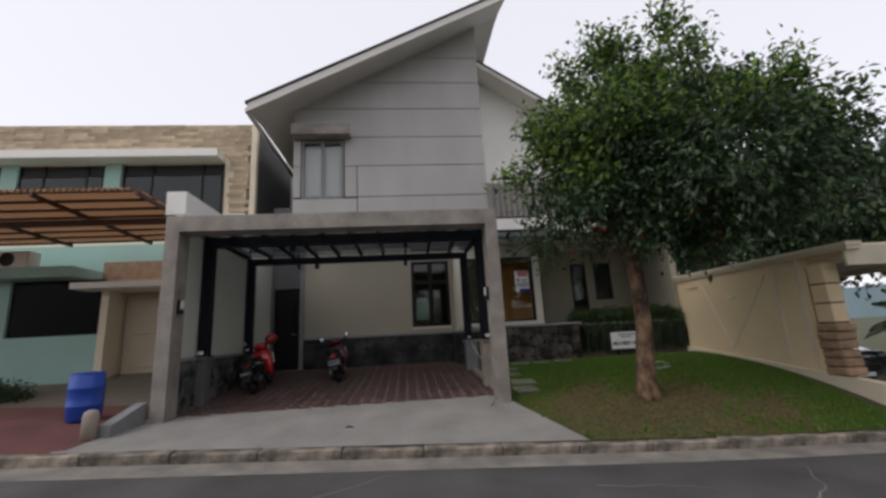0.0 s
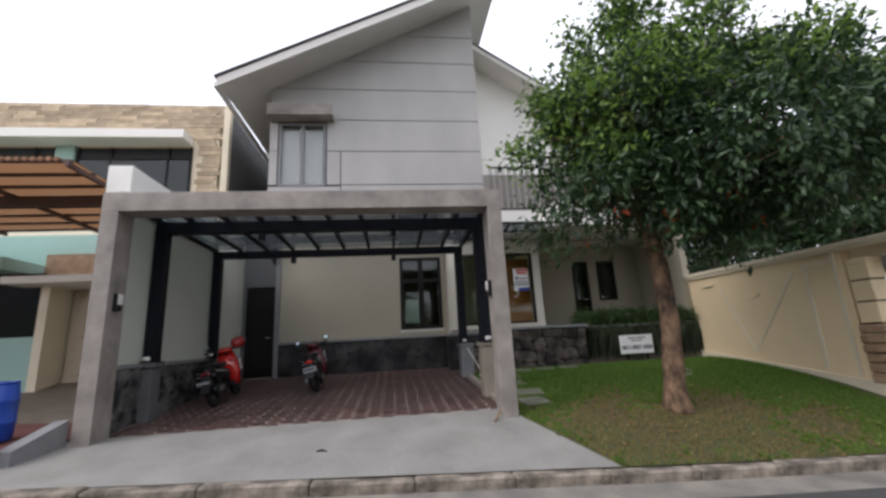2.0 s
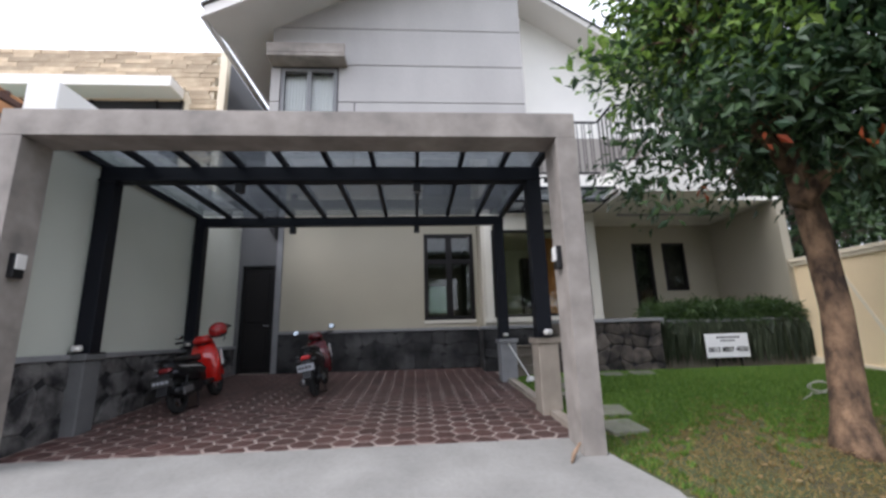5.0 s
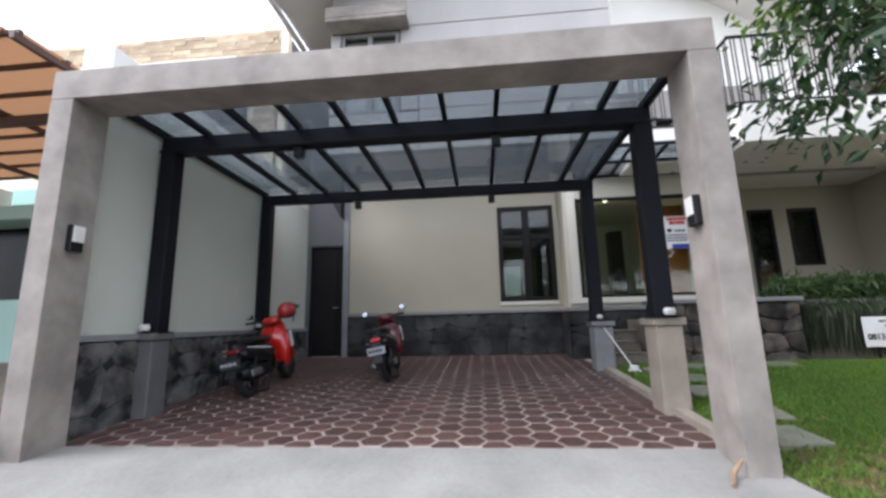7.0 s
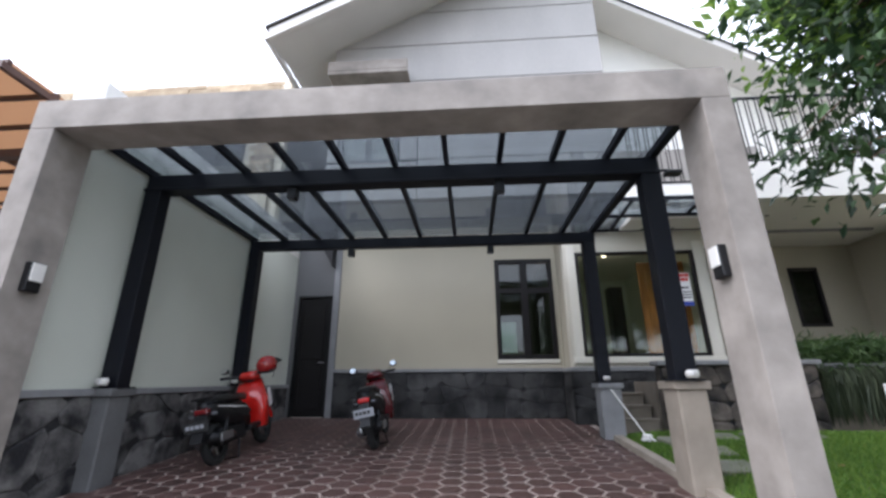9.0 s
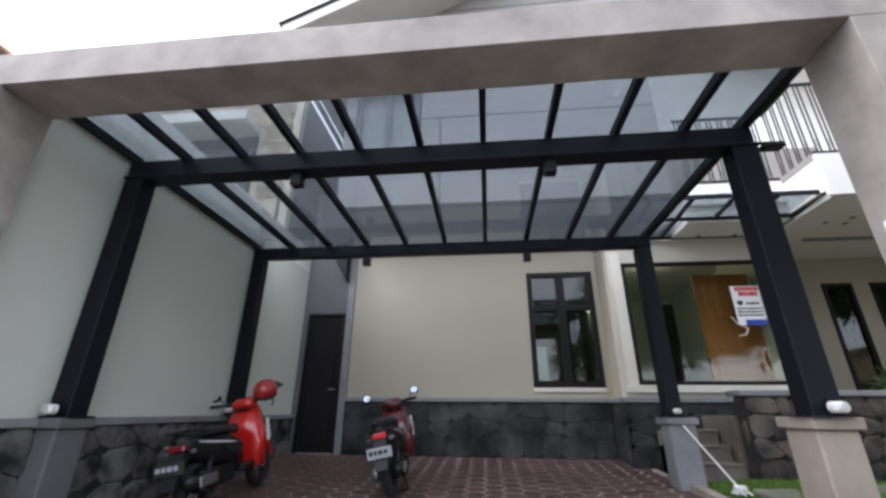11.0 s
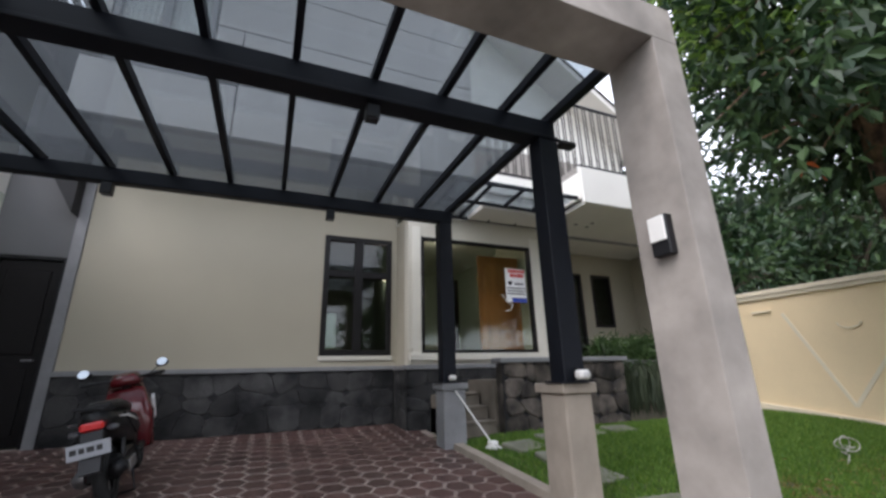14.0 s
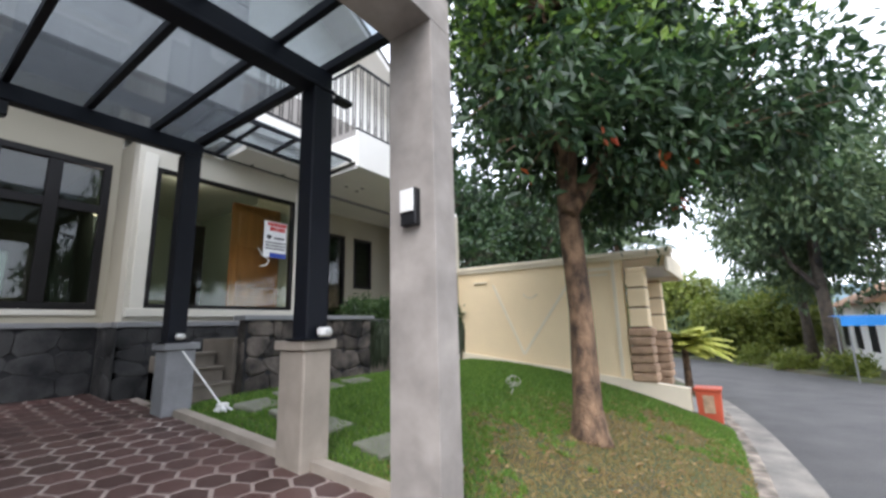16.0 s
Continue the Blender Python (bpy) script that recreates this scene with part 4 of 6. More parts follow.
# board sign leaning in the planter
sg = thing("board_sign", (7.35, 3.66, 0.4), "white printed board with a telephone number on the planter", "sign")
part("board", box(B(), 6.93, 7.77, 3.645, 3.66, 0.70, 1.13, 0.003), PAPER, sg)
bb = B()
bars(bb, 7.15, 7.6, 1.05, 0.03, 3.6435, random.Random(2))
bars(bb, 7.22, 7.5, 0.99, 0.025, 3.6435, random.Random(3))
tagged(part("print_lines", bb, INKBLACK, sg, "small dark print"), kind="stuff")
for x in (7.1, 7.6):
    part("stake", box(B(), x - 0.015, x + 0.015, 3.662, 3.685, 0.35, 0.98), DARKFRAME, sg)


def lettering(text, size, at, rx, material, parent, label, depth=0.001):
    cu = bpy.data.curves.new("lettering", "FONT")
    cu.body, cu.size, cu.extrude, cu.align_x, cu.align_y = text, size, depth, "CENTER", "CENTER"
    cu.offset = size * 0.03
    ob = new("lettering", cu)
    ob.data.materials.append(material)
    dg = bpy.context.evaluated_depsgraph_get()
    me = bpy.data.meshes.new_from_object(ob.evaluated_get(dg))
    bpy.data.objects.remove(ob)
    o = new("lettering", me)
    o.parent = parent
    o.location = Vector(at) - where(parent)
    o.rotation_euler = rx
    return tagged(o, label)


lettering("0813 8827 4550", 0.118, (7.35, 3.641, 0.84), (radians(90), 0, 0), INKBLACK, sg, "black telephone number")
sg.location += Vector((-0.04, 0, -0.17))
structure("window_back_pane", box(B(), 1.952, 2.498, 9.05, 9.056, 1.752, 2.598), WINGLASS, "dim back window pane")

# ---- scooters ----
def scooter(paint, label, group, lens, plate, ink):
    """A step-through scooter, built at the origin with its front towards +y."""
    s = thing("scooter", (0, 0, 0), label, "scooter", group)
    for y, nm in ((-0.62, "rear_wheel"), (0.62, "front_wheel")):
        w = part(nm, ring(B(), (0, y, 0.24), 0.205, 0.045, "x", 28, 8, 1.15), TYRE, s, smooth=True)
        part("rim", ring(B(), (0, y, 0.24), 0.155, 0.018, "x", 24, 6, 1.6), BLACKP, w)
        hub = tube(B(), [(-0.06, y, 0.24), (0.06, y, 0.24)], 0.045, 10)
        for k in range(5):
            a = k * math.tau / 5
            tube(hub, [(0, y, 0.24), (0, y + 0.15 * math.cos(a), 0.24 + 0.15 * math.sin(a))], 0.014, 5)
        part("spokes", hub, ALU, w)
    # rear bodywork
    def shell(rows, wy):
        bm = B()
        rings = []
        for y, z0, z1, w0, w1 in rows:
            rings.append([bm.verts.new(p) for p in ((-w0, y, z0), (-w1 * 1.05, y, (z0 * 0.45 + z1 * 0.55)), (-w1 * 0.7, y, z1), (w1 * 0.7, y, z1), (w1 * 1.05, y, (z0 * 0.45 + z1 * 0.55)), (w0, y, z0))])
        for a, c in zip(rings, rings[1:]):
            for k in range(6):
                bm.faces.new((a[k], a[(k + 1) % 6], c[(k + 1) % 6], c[k]))
        bm.faces.new(rings[0])
        bm.faces.new(rings[-1])
        return bm
    part("tail_body", shell([(-0.98, 0.72, 0.79, 0.03, 0.05), (-0.85, 0.60, 0.80, 0.08, 0.11), (-0.55, 0.50, 0.77, 0.12, 0.14), (-0.2, 0.42, 0.72, 0.13, 0.14), (0.02, 0.30, 0.55, 0.11, 0.12)], 0), BLACKP, s, "black side panels", True)
    for x in (-0.14, 0.14):
        part("side_panel", prism(B(), [(-0.62, 0.73), (-0.2, 0.66), (0.0, 0.52), (-0.12, 0.46), (-0.42, 0.6)], "x", x - 0.012, x + 0.012), BLACKP, s)
    part("seat", shell([(-0.88, 0.79, 0.83, 0.08, 0.09), (-0.55, 0.76, 0.85, 0.13, 0.14), (-0.3, 0.73, 0.80, 0.12, 0.13), (0.02, 0.66, 0.76, 0.08, 0.09)], 0), SEATM, s, "black vinyl seat", True)
    for x in (-0.155, 0.155):
        part("stripe", prism(B(), [(-0.90, 0.735), (-0.55, 0.70), (-0.15, 0.60), (-0.13, 0.585), (-0.55, 0.68), (-0.88, 0.722)], "x", x - 0.004, x + 0.004), SILVER, s, "silver side stripe")
    part("grab_rail", tube(B(), [(-0.12, -0.7, 0.82), (-0.11, -0.94, 0.84), (0.11, -0.94, 0.84), (0.12, -0.7, 0.82)], 0.014, 6), BLACKP, s)
    part("footboard", box(B(), -0.15, 0.15, -0.05, 0.27, 0.26, 0.33, 0.02), BLACKP, s)
    # front shield and legs
    part("leg_shield", shell([(0.25, 0.27, 0.62, 0.15, 0.16), (0.285, 0.25, 0.83, 0.19, 0.205), (0.36, 0.25, 0.89, 0.205, 0.215), (0.46, 0.34, 0.92, 0.18, 0.18), (0.60, 0.52, 0.84, 0.08, 0.08)], 0), paint, s, "glossy leg shield", True)
    part("shield_trim", prism(B(), [(0.45, 0.50), (0.50, 0.54), (0.46, 0.76), (0.43, 0.72)], "x", -0.228, -0.2), SILVER, s, "silver flash")
    part("shield_trim", prism(B(), [(0.45, 0.50), (0.50, 0.54), (0.46, 0.76), (0.43, 0.72)], "x", 0.2, 0.228), SILVER, s, "silver flash")
    part("handlebar_cowl", shell([(0.26, 0.93, 1.0, 0.10, 0.10), (0.36, 0.90, 1.04, 0.15, 0.14), (0.46, 0.92, 1.0, 0.08, 0.08)], 0), paint, s, "", True)
    part("steering_column", tube(B(), [(0, 0.42, 0.80), (0, 0.36, 0.94)], 0.05, 8), BLACKP, s)
    part("headlight", ball(B(), (0, 0.47, 0.955), (0.09, 0.03, 0.04)), SMOKE, s, "clear headlight", True)
    part("handlebar", tube(B(), [(-0.34, 0.24, 0.99), (-0.15, 0.33, 0.98), (0.15, 0.33, 0.98), (0.34, 0.24, 0.99)], 0.016, 7), BLACKP, s)
    for sx in (-1, 1):
        part("grip", tube(B(), [(sx * 0.23, 0.29, 0.985), (sx * 0.35, 0.235, 0.99)], 0.02, 8), SEATM, s)
        part("brake_lever", tube(B(), [(sx * 0.2, 0.34, 0.985), (sx * 0.33, 0.29, 0.985)], 0.007, 5), ALU, s)
        m = part("mirror", ball(B(), (sx * 0.33, 0.34, 1.085), (0.065, 0.02, 0.042)), BLACKP, s, "", True)
        part("mirror_stalk", tube(B(), [(sx * 0.21, 0.33, 0.99), (sx * 0.27, 0.35, 1.04), (sx * 0.32, 0.35, 1.07)], 0.006, 5), BLACKP, m)
        part("mirror_face", tube(B(), [(sx * 0.33, 0.318, 1.097), (sx * 0.33, 0.308, 1.103)], 0.047, 14), MIRROR, m, "bright mirror glass")
        part("fork_leg", tube(B(), [(sx * 0.075, 0.62, 0.24), (sx * 0.075, 0.50, 0.58)], 0.018, 7), ALU, s)
        part("shock_absorber", tube(B(), [(sx * 0.11, -0.62, 0.27), (sx * 0.11, -0.52, 0.56)], 0.02, 7), BLACKP, s)
    b = B()
    for k in range(9):
        a = radians(15 + k * 18)
        y, z = 0.62 + 0.275 * math.cos(a), 0.24 + 0.275 * math.sin(a)
        if k:
            box(b, -0.06, 0.06, min(y, py), max(y, py), min(z, pz) - 0.004, max(z, pz) + 0.004)
        py, pz = y, z
    part("front_mudguard", b, paint, s)
    part("rear_mudguard", prism(B(), [(-0.80, 0.62), (-0.98, 0.66), (-1.12, 0.38), (-1.06, 0.36), (-0.93, 0.58)], "x", -0.065, 0.065), BLACKP, s)
    part("tail_light", box(B(), -0.075, 0.075, -1.0, -0.9, 0.665, 0.73, 0.015), lens, s, "red tail light")
    for sx in (-1, 1):
        part("indicator", ball(B(), (sx * 0.12, -0.93, 0.66), (0.04, 0.03, 0.025), 8, 6), SMOKE, s, "clear indicator")
    pl = part("number_plate", box(B(), -0.13, 0.13, -1.09, -1.082, 0.49, 0.60, 0.003), plate, s, "small number plate")
    bb = B()
    bars(bb, -0.11, 0.11, 0.53, 0.04, -1.091, random.Random(4))
    tagged(part("plate_characters", bb, ink, pl, "plate characters"), kind="stuff")
    part("engine", box(B(), -0.14, 0.12, -0.68, -0.1, 0.2, 0.40, 0.03), BLACKP, s, "dark engine casing")
    part("drive_cover", tube(B(), [(-0.15, -0.62, 0.25), (-0.15, -0.28, 0.29)], 0.075, 10), ALU, s, "", True)
    ex = part("exhaust", tube(B(), [(0.13, -0.95, 0.34), (0.14, -0.5, 0.28)], [0.05, 0.055], 12), BLACKP, s, "", True)
    part("heat_guard", box(B(), 0.185, 0.2, -0.85, -0.58, 0.27, 0.36, 0.006), ALU, ex, "metal heat guard")
    part("side_stand", tube(B(), [(-0.1, -0.05, 0.24), (-0.24, -0.02, 0.01)], 0.012, 6), BLACKP, s)
    part("centre_stand", tube(B(), [(-0.12, -0.3, 0.2), (-0.14, -0.38, 0.01), (0.14, -0.38, 0.01), (0.12, -0.3, 0.2)], 0.012, 6), BLACKP, s)
    return s


FLOOR_TILT = math.degrees(math.atan(0.065))
def park(ob, x, y, heading, lean, size, tall):
    """heading: degrees to the left of +y."""
    ob.matrix_basis = Matrix.Translation((x, y, floor_z(y) + 0.0)) @ pose(0, 0, 0, FLOOR_TILT) @ pose(0, 0, 0, 0, lean, heading) @ Matrix.Diagonal((size, size, size * tall, 1))


red = scooter(RED, "red scooter parked on its stand with a helmet on the bar", "parked scooters", DIMLENS, PLATE, GREYINK)
for c in red.children:
    # this one has a lower, shorter tail
    if c.name.split(".")[0] in ("tail_body", "side_panel", "seat", "stripe", "grab_rail", "rear_mudguard", "tail_light", "indicator", "number_plate"):
        for o in (c, *c.children):
            for v in o.data.vertices:
                if v.co.y < 0:
                    v.co.z -= 0.07 * min(1, -v.co.y / 0.5)
                    v.co.y *= 0.9
R1 = (-1.63, 2.67, 4, -10, 0.97, 0.95)
park(red, *R1)
mar = scooter(MAROON, "dark maroon and black scooter parked on its stand", "parked scooters", REDLENS, GREYINK, PLATE)
R2 = (-0.06, 3.42, 5, -11, 0.92, 0.97)
park(mar, *R2)
# helmet hung over the red scooter's mirror
hm = thing("helmet", (0, 0, 0), "red open-face helmet hung on the scooter's handlebar", "helmet")
b = ball(B(), (0, 0, 0), (0.125, 0.145, 0.13), 16, 12)
bmesh.ops.delete(b, geom=[v for v in b.verts if v.co.z < -0.06 and v.co.y < 0.12 or v.co.z < -0.1], context="VERTS")
part("shell", b, HELMETRED, hm, "glossy red shell", True)
part("lining", ball(B(), (0, 0.005, -0.01), (0.11, 0.128, 0.105), 12, 8), SEATM, hm, "black lining", True)
part("trim", ring(B(), (0, 0, -0.062), 0.118, 0.012, "z", 18, 6), BLACKP, hm)
part("peak", prism(B(), [(-0.09, 0.10), (0.09, 0.10), (0.07, 0.20), (-0.07, 0.20)], "z", 0.01, 0.022), BLACKP, hm)
part("strap", tube(B(), [(0.1, 0.03, -0.06), (0.08, 0.05, -0.15), (0.05, 0.05, -0.2)], 0.008, 5), BLACKP, hm)
hm.matrix_basis = red.matrix_basis @ pose(0.27, 0.30, 1.08, 15, 25, -30)

# ---- small things round the carport ----
MZ = lawn_z(3.37, 2.98) + 0.02
mp = thing("mop", (3.42, 3.05, 0.4), "white string mop leaning on the pedestal", "mop")
part("handle", tube(B(), [(3.36, 3.0, MZ + 0.06), (3.13, 3.41, 0.90)], 0.009, 7), WHITEP, mp, "thin white handle")
b = B()
rg = random.Random(8)
for i in range(28):
    a = rg.uniform(0, math.tau)
    r = rg.uniform(0.05, 0.10)
    tube(b, [(3.37, 2.99, MZ + 0.06), (3.37 + r * 0.6 * math.cos(a), 2.98 + r * 0.6 * math.sin(a), MZ + 0.04), (3.38 + r * math.cos(a), 2.97 + r * math.sin(a), MZ + 0.008)], 0.009, 4)
tagged(part("strings", b, WHITEP, mp, "dirty white strings"), kind="stuff")
part("clamp", box(B(), 3.32, 3.42, 2.95, 3.03, MZ + 0.045, MZ + 0.08, 0.01), WHITEP, mp)
# coil of pale hose on the lawn
b = B()
hz = lawn_z(6.73, 1.42)
loop = [Vector((6.30, 1.22, lawn_z(6.3, 1.22) + 0.01)), Vector((6.48, 1.28, hz + 0.03))]
for k in range(34):
    a = -2.4 + k * 0.42
    loop.append(Vector((6.72 + 0.17 * math.cos(a) + 0.002 * k, 1.40 + 0.05 * math.cos(a * 0.7), hz + 0.10 + (0.085 - 0.0012 * k) * math.sin(a))))
loop += [Vector((6.98, 1.5, hz + 0.04)), Vector((7.1, 1.62, hz + 0.03))]
tube(b, loop, 0.006, 6)
solid("hose_coil", b, SANDPALE, "loose coil of pale hose lying on the lawn", "hose", True)
# stick and stone on the driveway
b = tube(B(), [(2.84, -0.12, drive_z(2.84, -0.12) + 0.015), (2.9, -0.02, drive_z(2.9, 0) + 0.03), (2.97, -0.01, 0.10)], [0.012, 0.018, 0.01], 6)
solid("brown_rag", b, SANDSTONE, "small brown twig lying at the portal post", "twig")
b = tube(B(), [(0.62, -0.72, drive_z(0.62, -0.72) + 0.01), (0.68, -0.70, drive_z(0.68, -0.7) + 0.012), (0.74, -0.73, drive_z(0.74, -0.73) + 0.008)], [0.006, 0.014, 0.006], 5)
solid("fallen_leaf", b, DARKFRAME, "curled dark leaf on the driveway", "leaf")
# flagstones in the grass
for x, y, w, d, r in ((3.62, 0.55, 0.42, 0.36, 8), (3.72, 1.05, 0.44, 0.36, -6), (3.66, 1.75, 0.42, 0.34, 4), (3.75, 2.3, 0.42, 0.34, -8), (3.7, 2.85, 0.42, 0.34, 10), (4.25, 3.05, 0.42, 0.3, -5), (4.8, 3.1, 0.4, 0.3, 8), (5.35, 3.15, 0.4, 0.3, -4)):
    b = box(B(), -w / 2, w / 2, -d / 2, d / 2, -0.03, 0.03, 0.012)
    o = solid("flagstone", b, FLAG, "grey-green flagstone set in the lawn", "flagstone")
    tagged(o, group="stepping stones")
    o.matrix_basis = pose(x, y, lawn_z(x, y) - 0.006, math.degrees(math.atan(0.2)) * 0.6, 0, r)

# blue drum, bollard and low wall at the neighbour's side
DY, DZ = 0.2, kerb_z(-3.5) + 0.06 * 1.57
dr = thing("blue_drum", (-3.5, DY, DZ), "blue plastic drum standing on the neighbour's drive", "drum")
b = B()
pro = [(0.0, 0.24), (0.04, 0.275), (0.25, 0.29), (0.27, 0.302), (0.29, 0.29), (0.55, 0.29), (0.57, 0.302), (0.59, 0.29), (0.78, 0.275), (0.82, 0.25)]
tube(b, [(-3.5, DY, DZ + z * 0.86) for z, r in pro], [r * 0.8 for z, r in pro], 24)
part("body", b, BLUE, dr, "", True)
part("rim", ring(B(), (-3.5, DY, DZ + 0.71), 0.205, 0.016, "z", 24, 6), BLUE, dr)
for y in (DY - 0.12, DY + 0.12):
    part("bung", tube(B(), [(-3.5, y, DZ + 0.703), (-3.5, y, DZ + 0.73)], 0.03, 10), BLUE, dr)
bl = tube(B(), [(-2.72, -0.78, -0.05), (-2.72, -0.78, 0.30), (-2.72, -0.78, 0.36), (-2.72, -0.78, 0.385)], [0.095, 0.095, 0.08, 0.04], 14)
solid("stone_bollard", bl, PED, "short rounded buff bollard beside the drive", "bollard", True)
structure("low_wall_drive", prism(B(), [(-0.72, -0.1), (0.05, -0.1), (0.05, 0.35), (-0.72, 0.16)], "x", -2.66, -2.5), CAPGREY, "low grey sloping wall beside the driveway")

# red bin by the street
bn = thing("litter_bin", (9.62, -0.88, -0.64), "orange-red painted box bin beside the street", "bin")
zb = kerb_z(9.6) - 0.02
part("body", box(B(), 9.42, 9.74, -0.96, -0.64, zb, zb + 0.56, 0.012, (1.12, 1.12)), ORANGE, bn)
part("lid", box(B(), 9.385, 9.775, -1.0, -0.60, zb + 0.562, zb + 0.61, 0.01), ORANGE, bn)
part("front_panel", box(B(), 9.392, 9.405, -0.88, -0.72, zb + 0.22, zb + 0.5, 0.004), SANDSTONE, bn, "faded brown panel")

# ---- neighbour with the tan stone front ----
nb = thing("neighbour_house", (-7, 5, 0.2), "mint green house with tan stone cladding and wide dark windows", "house")
part("upper_wall", box(B(), -14, -3.1, 5.05, 5.3, 3.9, 7.78), YTRIM, nb)
part("corner_strip", box(B(), -2.97, -2.80, 4.95, 5.12, 0.3, 7.76, 0.01), YTRIM, nb, "pale corner strip")
part("side_wall", box(B(), -3.1, -2.9, 5.302, 8.99, 0.3, 7.72), DEEPGREY, nb, "dark grey side wall")
part("ledge", box(B(), -14, -3.72, 4.45, 4.98, 6.52, 6.76, 0.01), WHITE, nb, "white ledge over the windows")
part("lower_wall", box(B(), -14, -3.0, 4.2, 5.04, 0.3, 3.9), MINT, nb, "mint wall")
part("lower_band", box(B(), -14, -5.72, 3.5, 3.7, 0.3, 1.58), MINT, nb, "mint wall below the window")
part("lower_band", box(B(), -14, -7.75, 3.5, 3.7, 1.58, 2.898), MINT, nb, "mint wall beside the window")
part("lower_band", box(B(), -5.72, -5.55, 3.5, 4.19, 0.3, 2.7), YTRIM, nb, "pale pier")
part("porch_slab", box(B(), -14, -6.1, 3.0, 4.19, 2.9, 3.15, 0.01), MINT, nb, "mint window hood")
part("porch_slab", box(B(), -6.1, -2.7, 3.0, 4.19, 2.6, 2.75, 0.01), WHITE, nb, "white door hood")
part("recess_wall", box(B(), -6.1, -2.9, 4.0, 4.18, 2.76, 3.4), SANDSTONE, nb, "brown wall over the door")
for x0, x1 in ((-6.55, -3.74), (-9.35, -7.05), (-12.5, -9.75)):
    w = part("window", box(B(), x0, x1, 5.03, 5.046, 4.95, 6.5), BLACKP, nb, "wide dark window")
    for x in (x0, x0 + (x1 - x0) * 0.28, x0 + (x1 - x0) * 0.78, x1 - 0.06):
        part("frame_bar", box(B(), x, x + 0.06, 4.99, 5.026, 4.95, 6.5), DARKFRAME, w)
    part("pane", box(B(), x0 + 0.06, x1 - 0.06, 5.0, 5.006, 4.97, 6.14), WINGLASS, w)
    part("frame_bar", box(B(), x0, x1, 4.985, 5.024, 6.14, 6.2), DARKFRAME, w)
for x in (-6.8, -9.55):
    part("pier", box(B(), x - 0.22, x + 0.22, 4.93, 5.046, 4.8, 6.52), MINT, nb, "mint pier")
w = part("window", box(B(), -7.74, -5.73, 3.6, 3.62, 1.58, 2.898), BLACKP, nb, "dark ground floor window")
part("pane", box(B(), -7.74, -5.73, 3.56, 3.566, 1.6, 2.89), DULLGLASS, w)
d = part("door", box(B(), -5.5, -3.6, 4.1, 4.16, 0.6, 2.58), NBDOOR, nb, "beige panelled door")
for i in range(2):
    for z0, z1 in ((0.75, 1.4), (1.55, 2.45)):
        part("panel", box(B(), -5.35 + i * 0.92, -4.65 + i * 0.92, 4.075, 4.103, z0, z1, 0.012), NBDOOR, d)
part("door_handle", tube(B(), [(-4.6, 4.08, 1.5), (-4.6, 4.03, 1.5), (-4.7, 4.03, 1.5)], 0.012, 6), ALU, d)
ac = thing("air_conditioner", (-7.4, 3.3, 3.152), "white outdoor air conditioner unit on the ledge", "air conditioner")
part("case", box(B(), -7.78, -7.1, 3.05, 3.4, 3.155, 3.545, 0.015), WHITEP, ac)
f = part("fan_grille", ring(B(), (-7.54, 3.045, 3.35), 0.15, 0.012, "y", 24, 6), BLACKP, ac)
for r in (0.05, 0.1):
    part("ring", ring(B(), (-7.54, 3.045, 3.35), r, 0.006, "y", 18, 5), BLACKP, f)
part("fan_opening", tube(B(), [(-7.54, 3.046, 3.35), (-7.54, 3.049, 3.35)], 0.145, 24), BLACKP, ac)
structure("neighbour_paving", sheet(steps_of(-14, -2.63, 8), [-1.37, 0, 1.2], lambda x, y: kerb_z(x) + 0.06 * (y + 1.37)), NBPAVE, "red paved drive of the neighbour")
structure("neighbour_terrace", sheet(steps_of(-14, -2.63, 8), [1.2, 2.2, 4.2], lambda x, y: 0.02 + 0.18 * (y - 0.8)), STEPM, "brown sloping terrace of the neighbour")
# neighbour's canopy: curved tan sheets on rusty steel
nc = thing("neighbour_canopy", (-6, 2, 3.8), "tan sheet canopy on rust-brown steel bars", "canopy")
def ncz(x, y):
    return 3.76 + 0.02 * (1.8 - y)


for i in range(7):
    y0 = 0.05 + i * 0.46
    part("roof_sheet", sheet(steps_of(-12, -2.95, 6), [y0 + 0.01, y0 + 0.45], lambda x, y: ncz(x, y) + 0.05), RUSTROOF, nc)
for i in range(8):
    y0 = 0.05 + i * 0.46
    part("purlin", box(B(), -12, -2.92, y0 - 0.02, y0 + 0.02, ncz(0, y0) - 0.0, ncz(0, y0) + 0.045), RUST, nc)
for x in (-2.95, -4.6, -6.4, -8.2, -10):
    part("rafter", prism(B(), [(0.0, ncz(0, 0) - 0.07), (3.32, ncz(0, 3.32) - 0.07), (3.32, ncz(0, 3.32) - 0.002), (0.0, ncz(0, 0) - 0.002)], "x", x - 0.025, x + 0.025), RUST, nc)
part("front_beam", box(B(), -12, -2.92, 1.2, 1.3, 3.57, 3.68, 0.004), RUST, nc)
b = B()
for i in range(90):
    x = -12 + i * 0.1
    tube(b, [(x, 0.0, 3.835), (x, 0.1, 3.835)], 0.035, 6)
tagged(part("ridge_edge", b, RUSTROOF, nc, "wavy sheet edge"), kind="stuff")
hd = crown_tips([(-7.1, 2.3, 0.48, 1.3, 0.4, 0.2)], 520, 12, 0.2)
o = new("low_hedge", leaves("low_hedge", *hd, 0.09, LEAF, 8, 13, 0.12))
tagged(o, "low dark hedge in front of the neighbour's window", "hedge")

# ---- yellow boundary wall and the next neighbour's portico ----
def yx(y):
    return 9.13 + 0.068 * (3.7 - y)


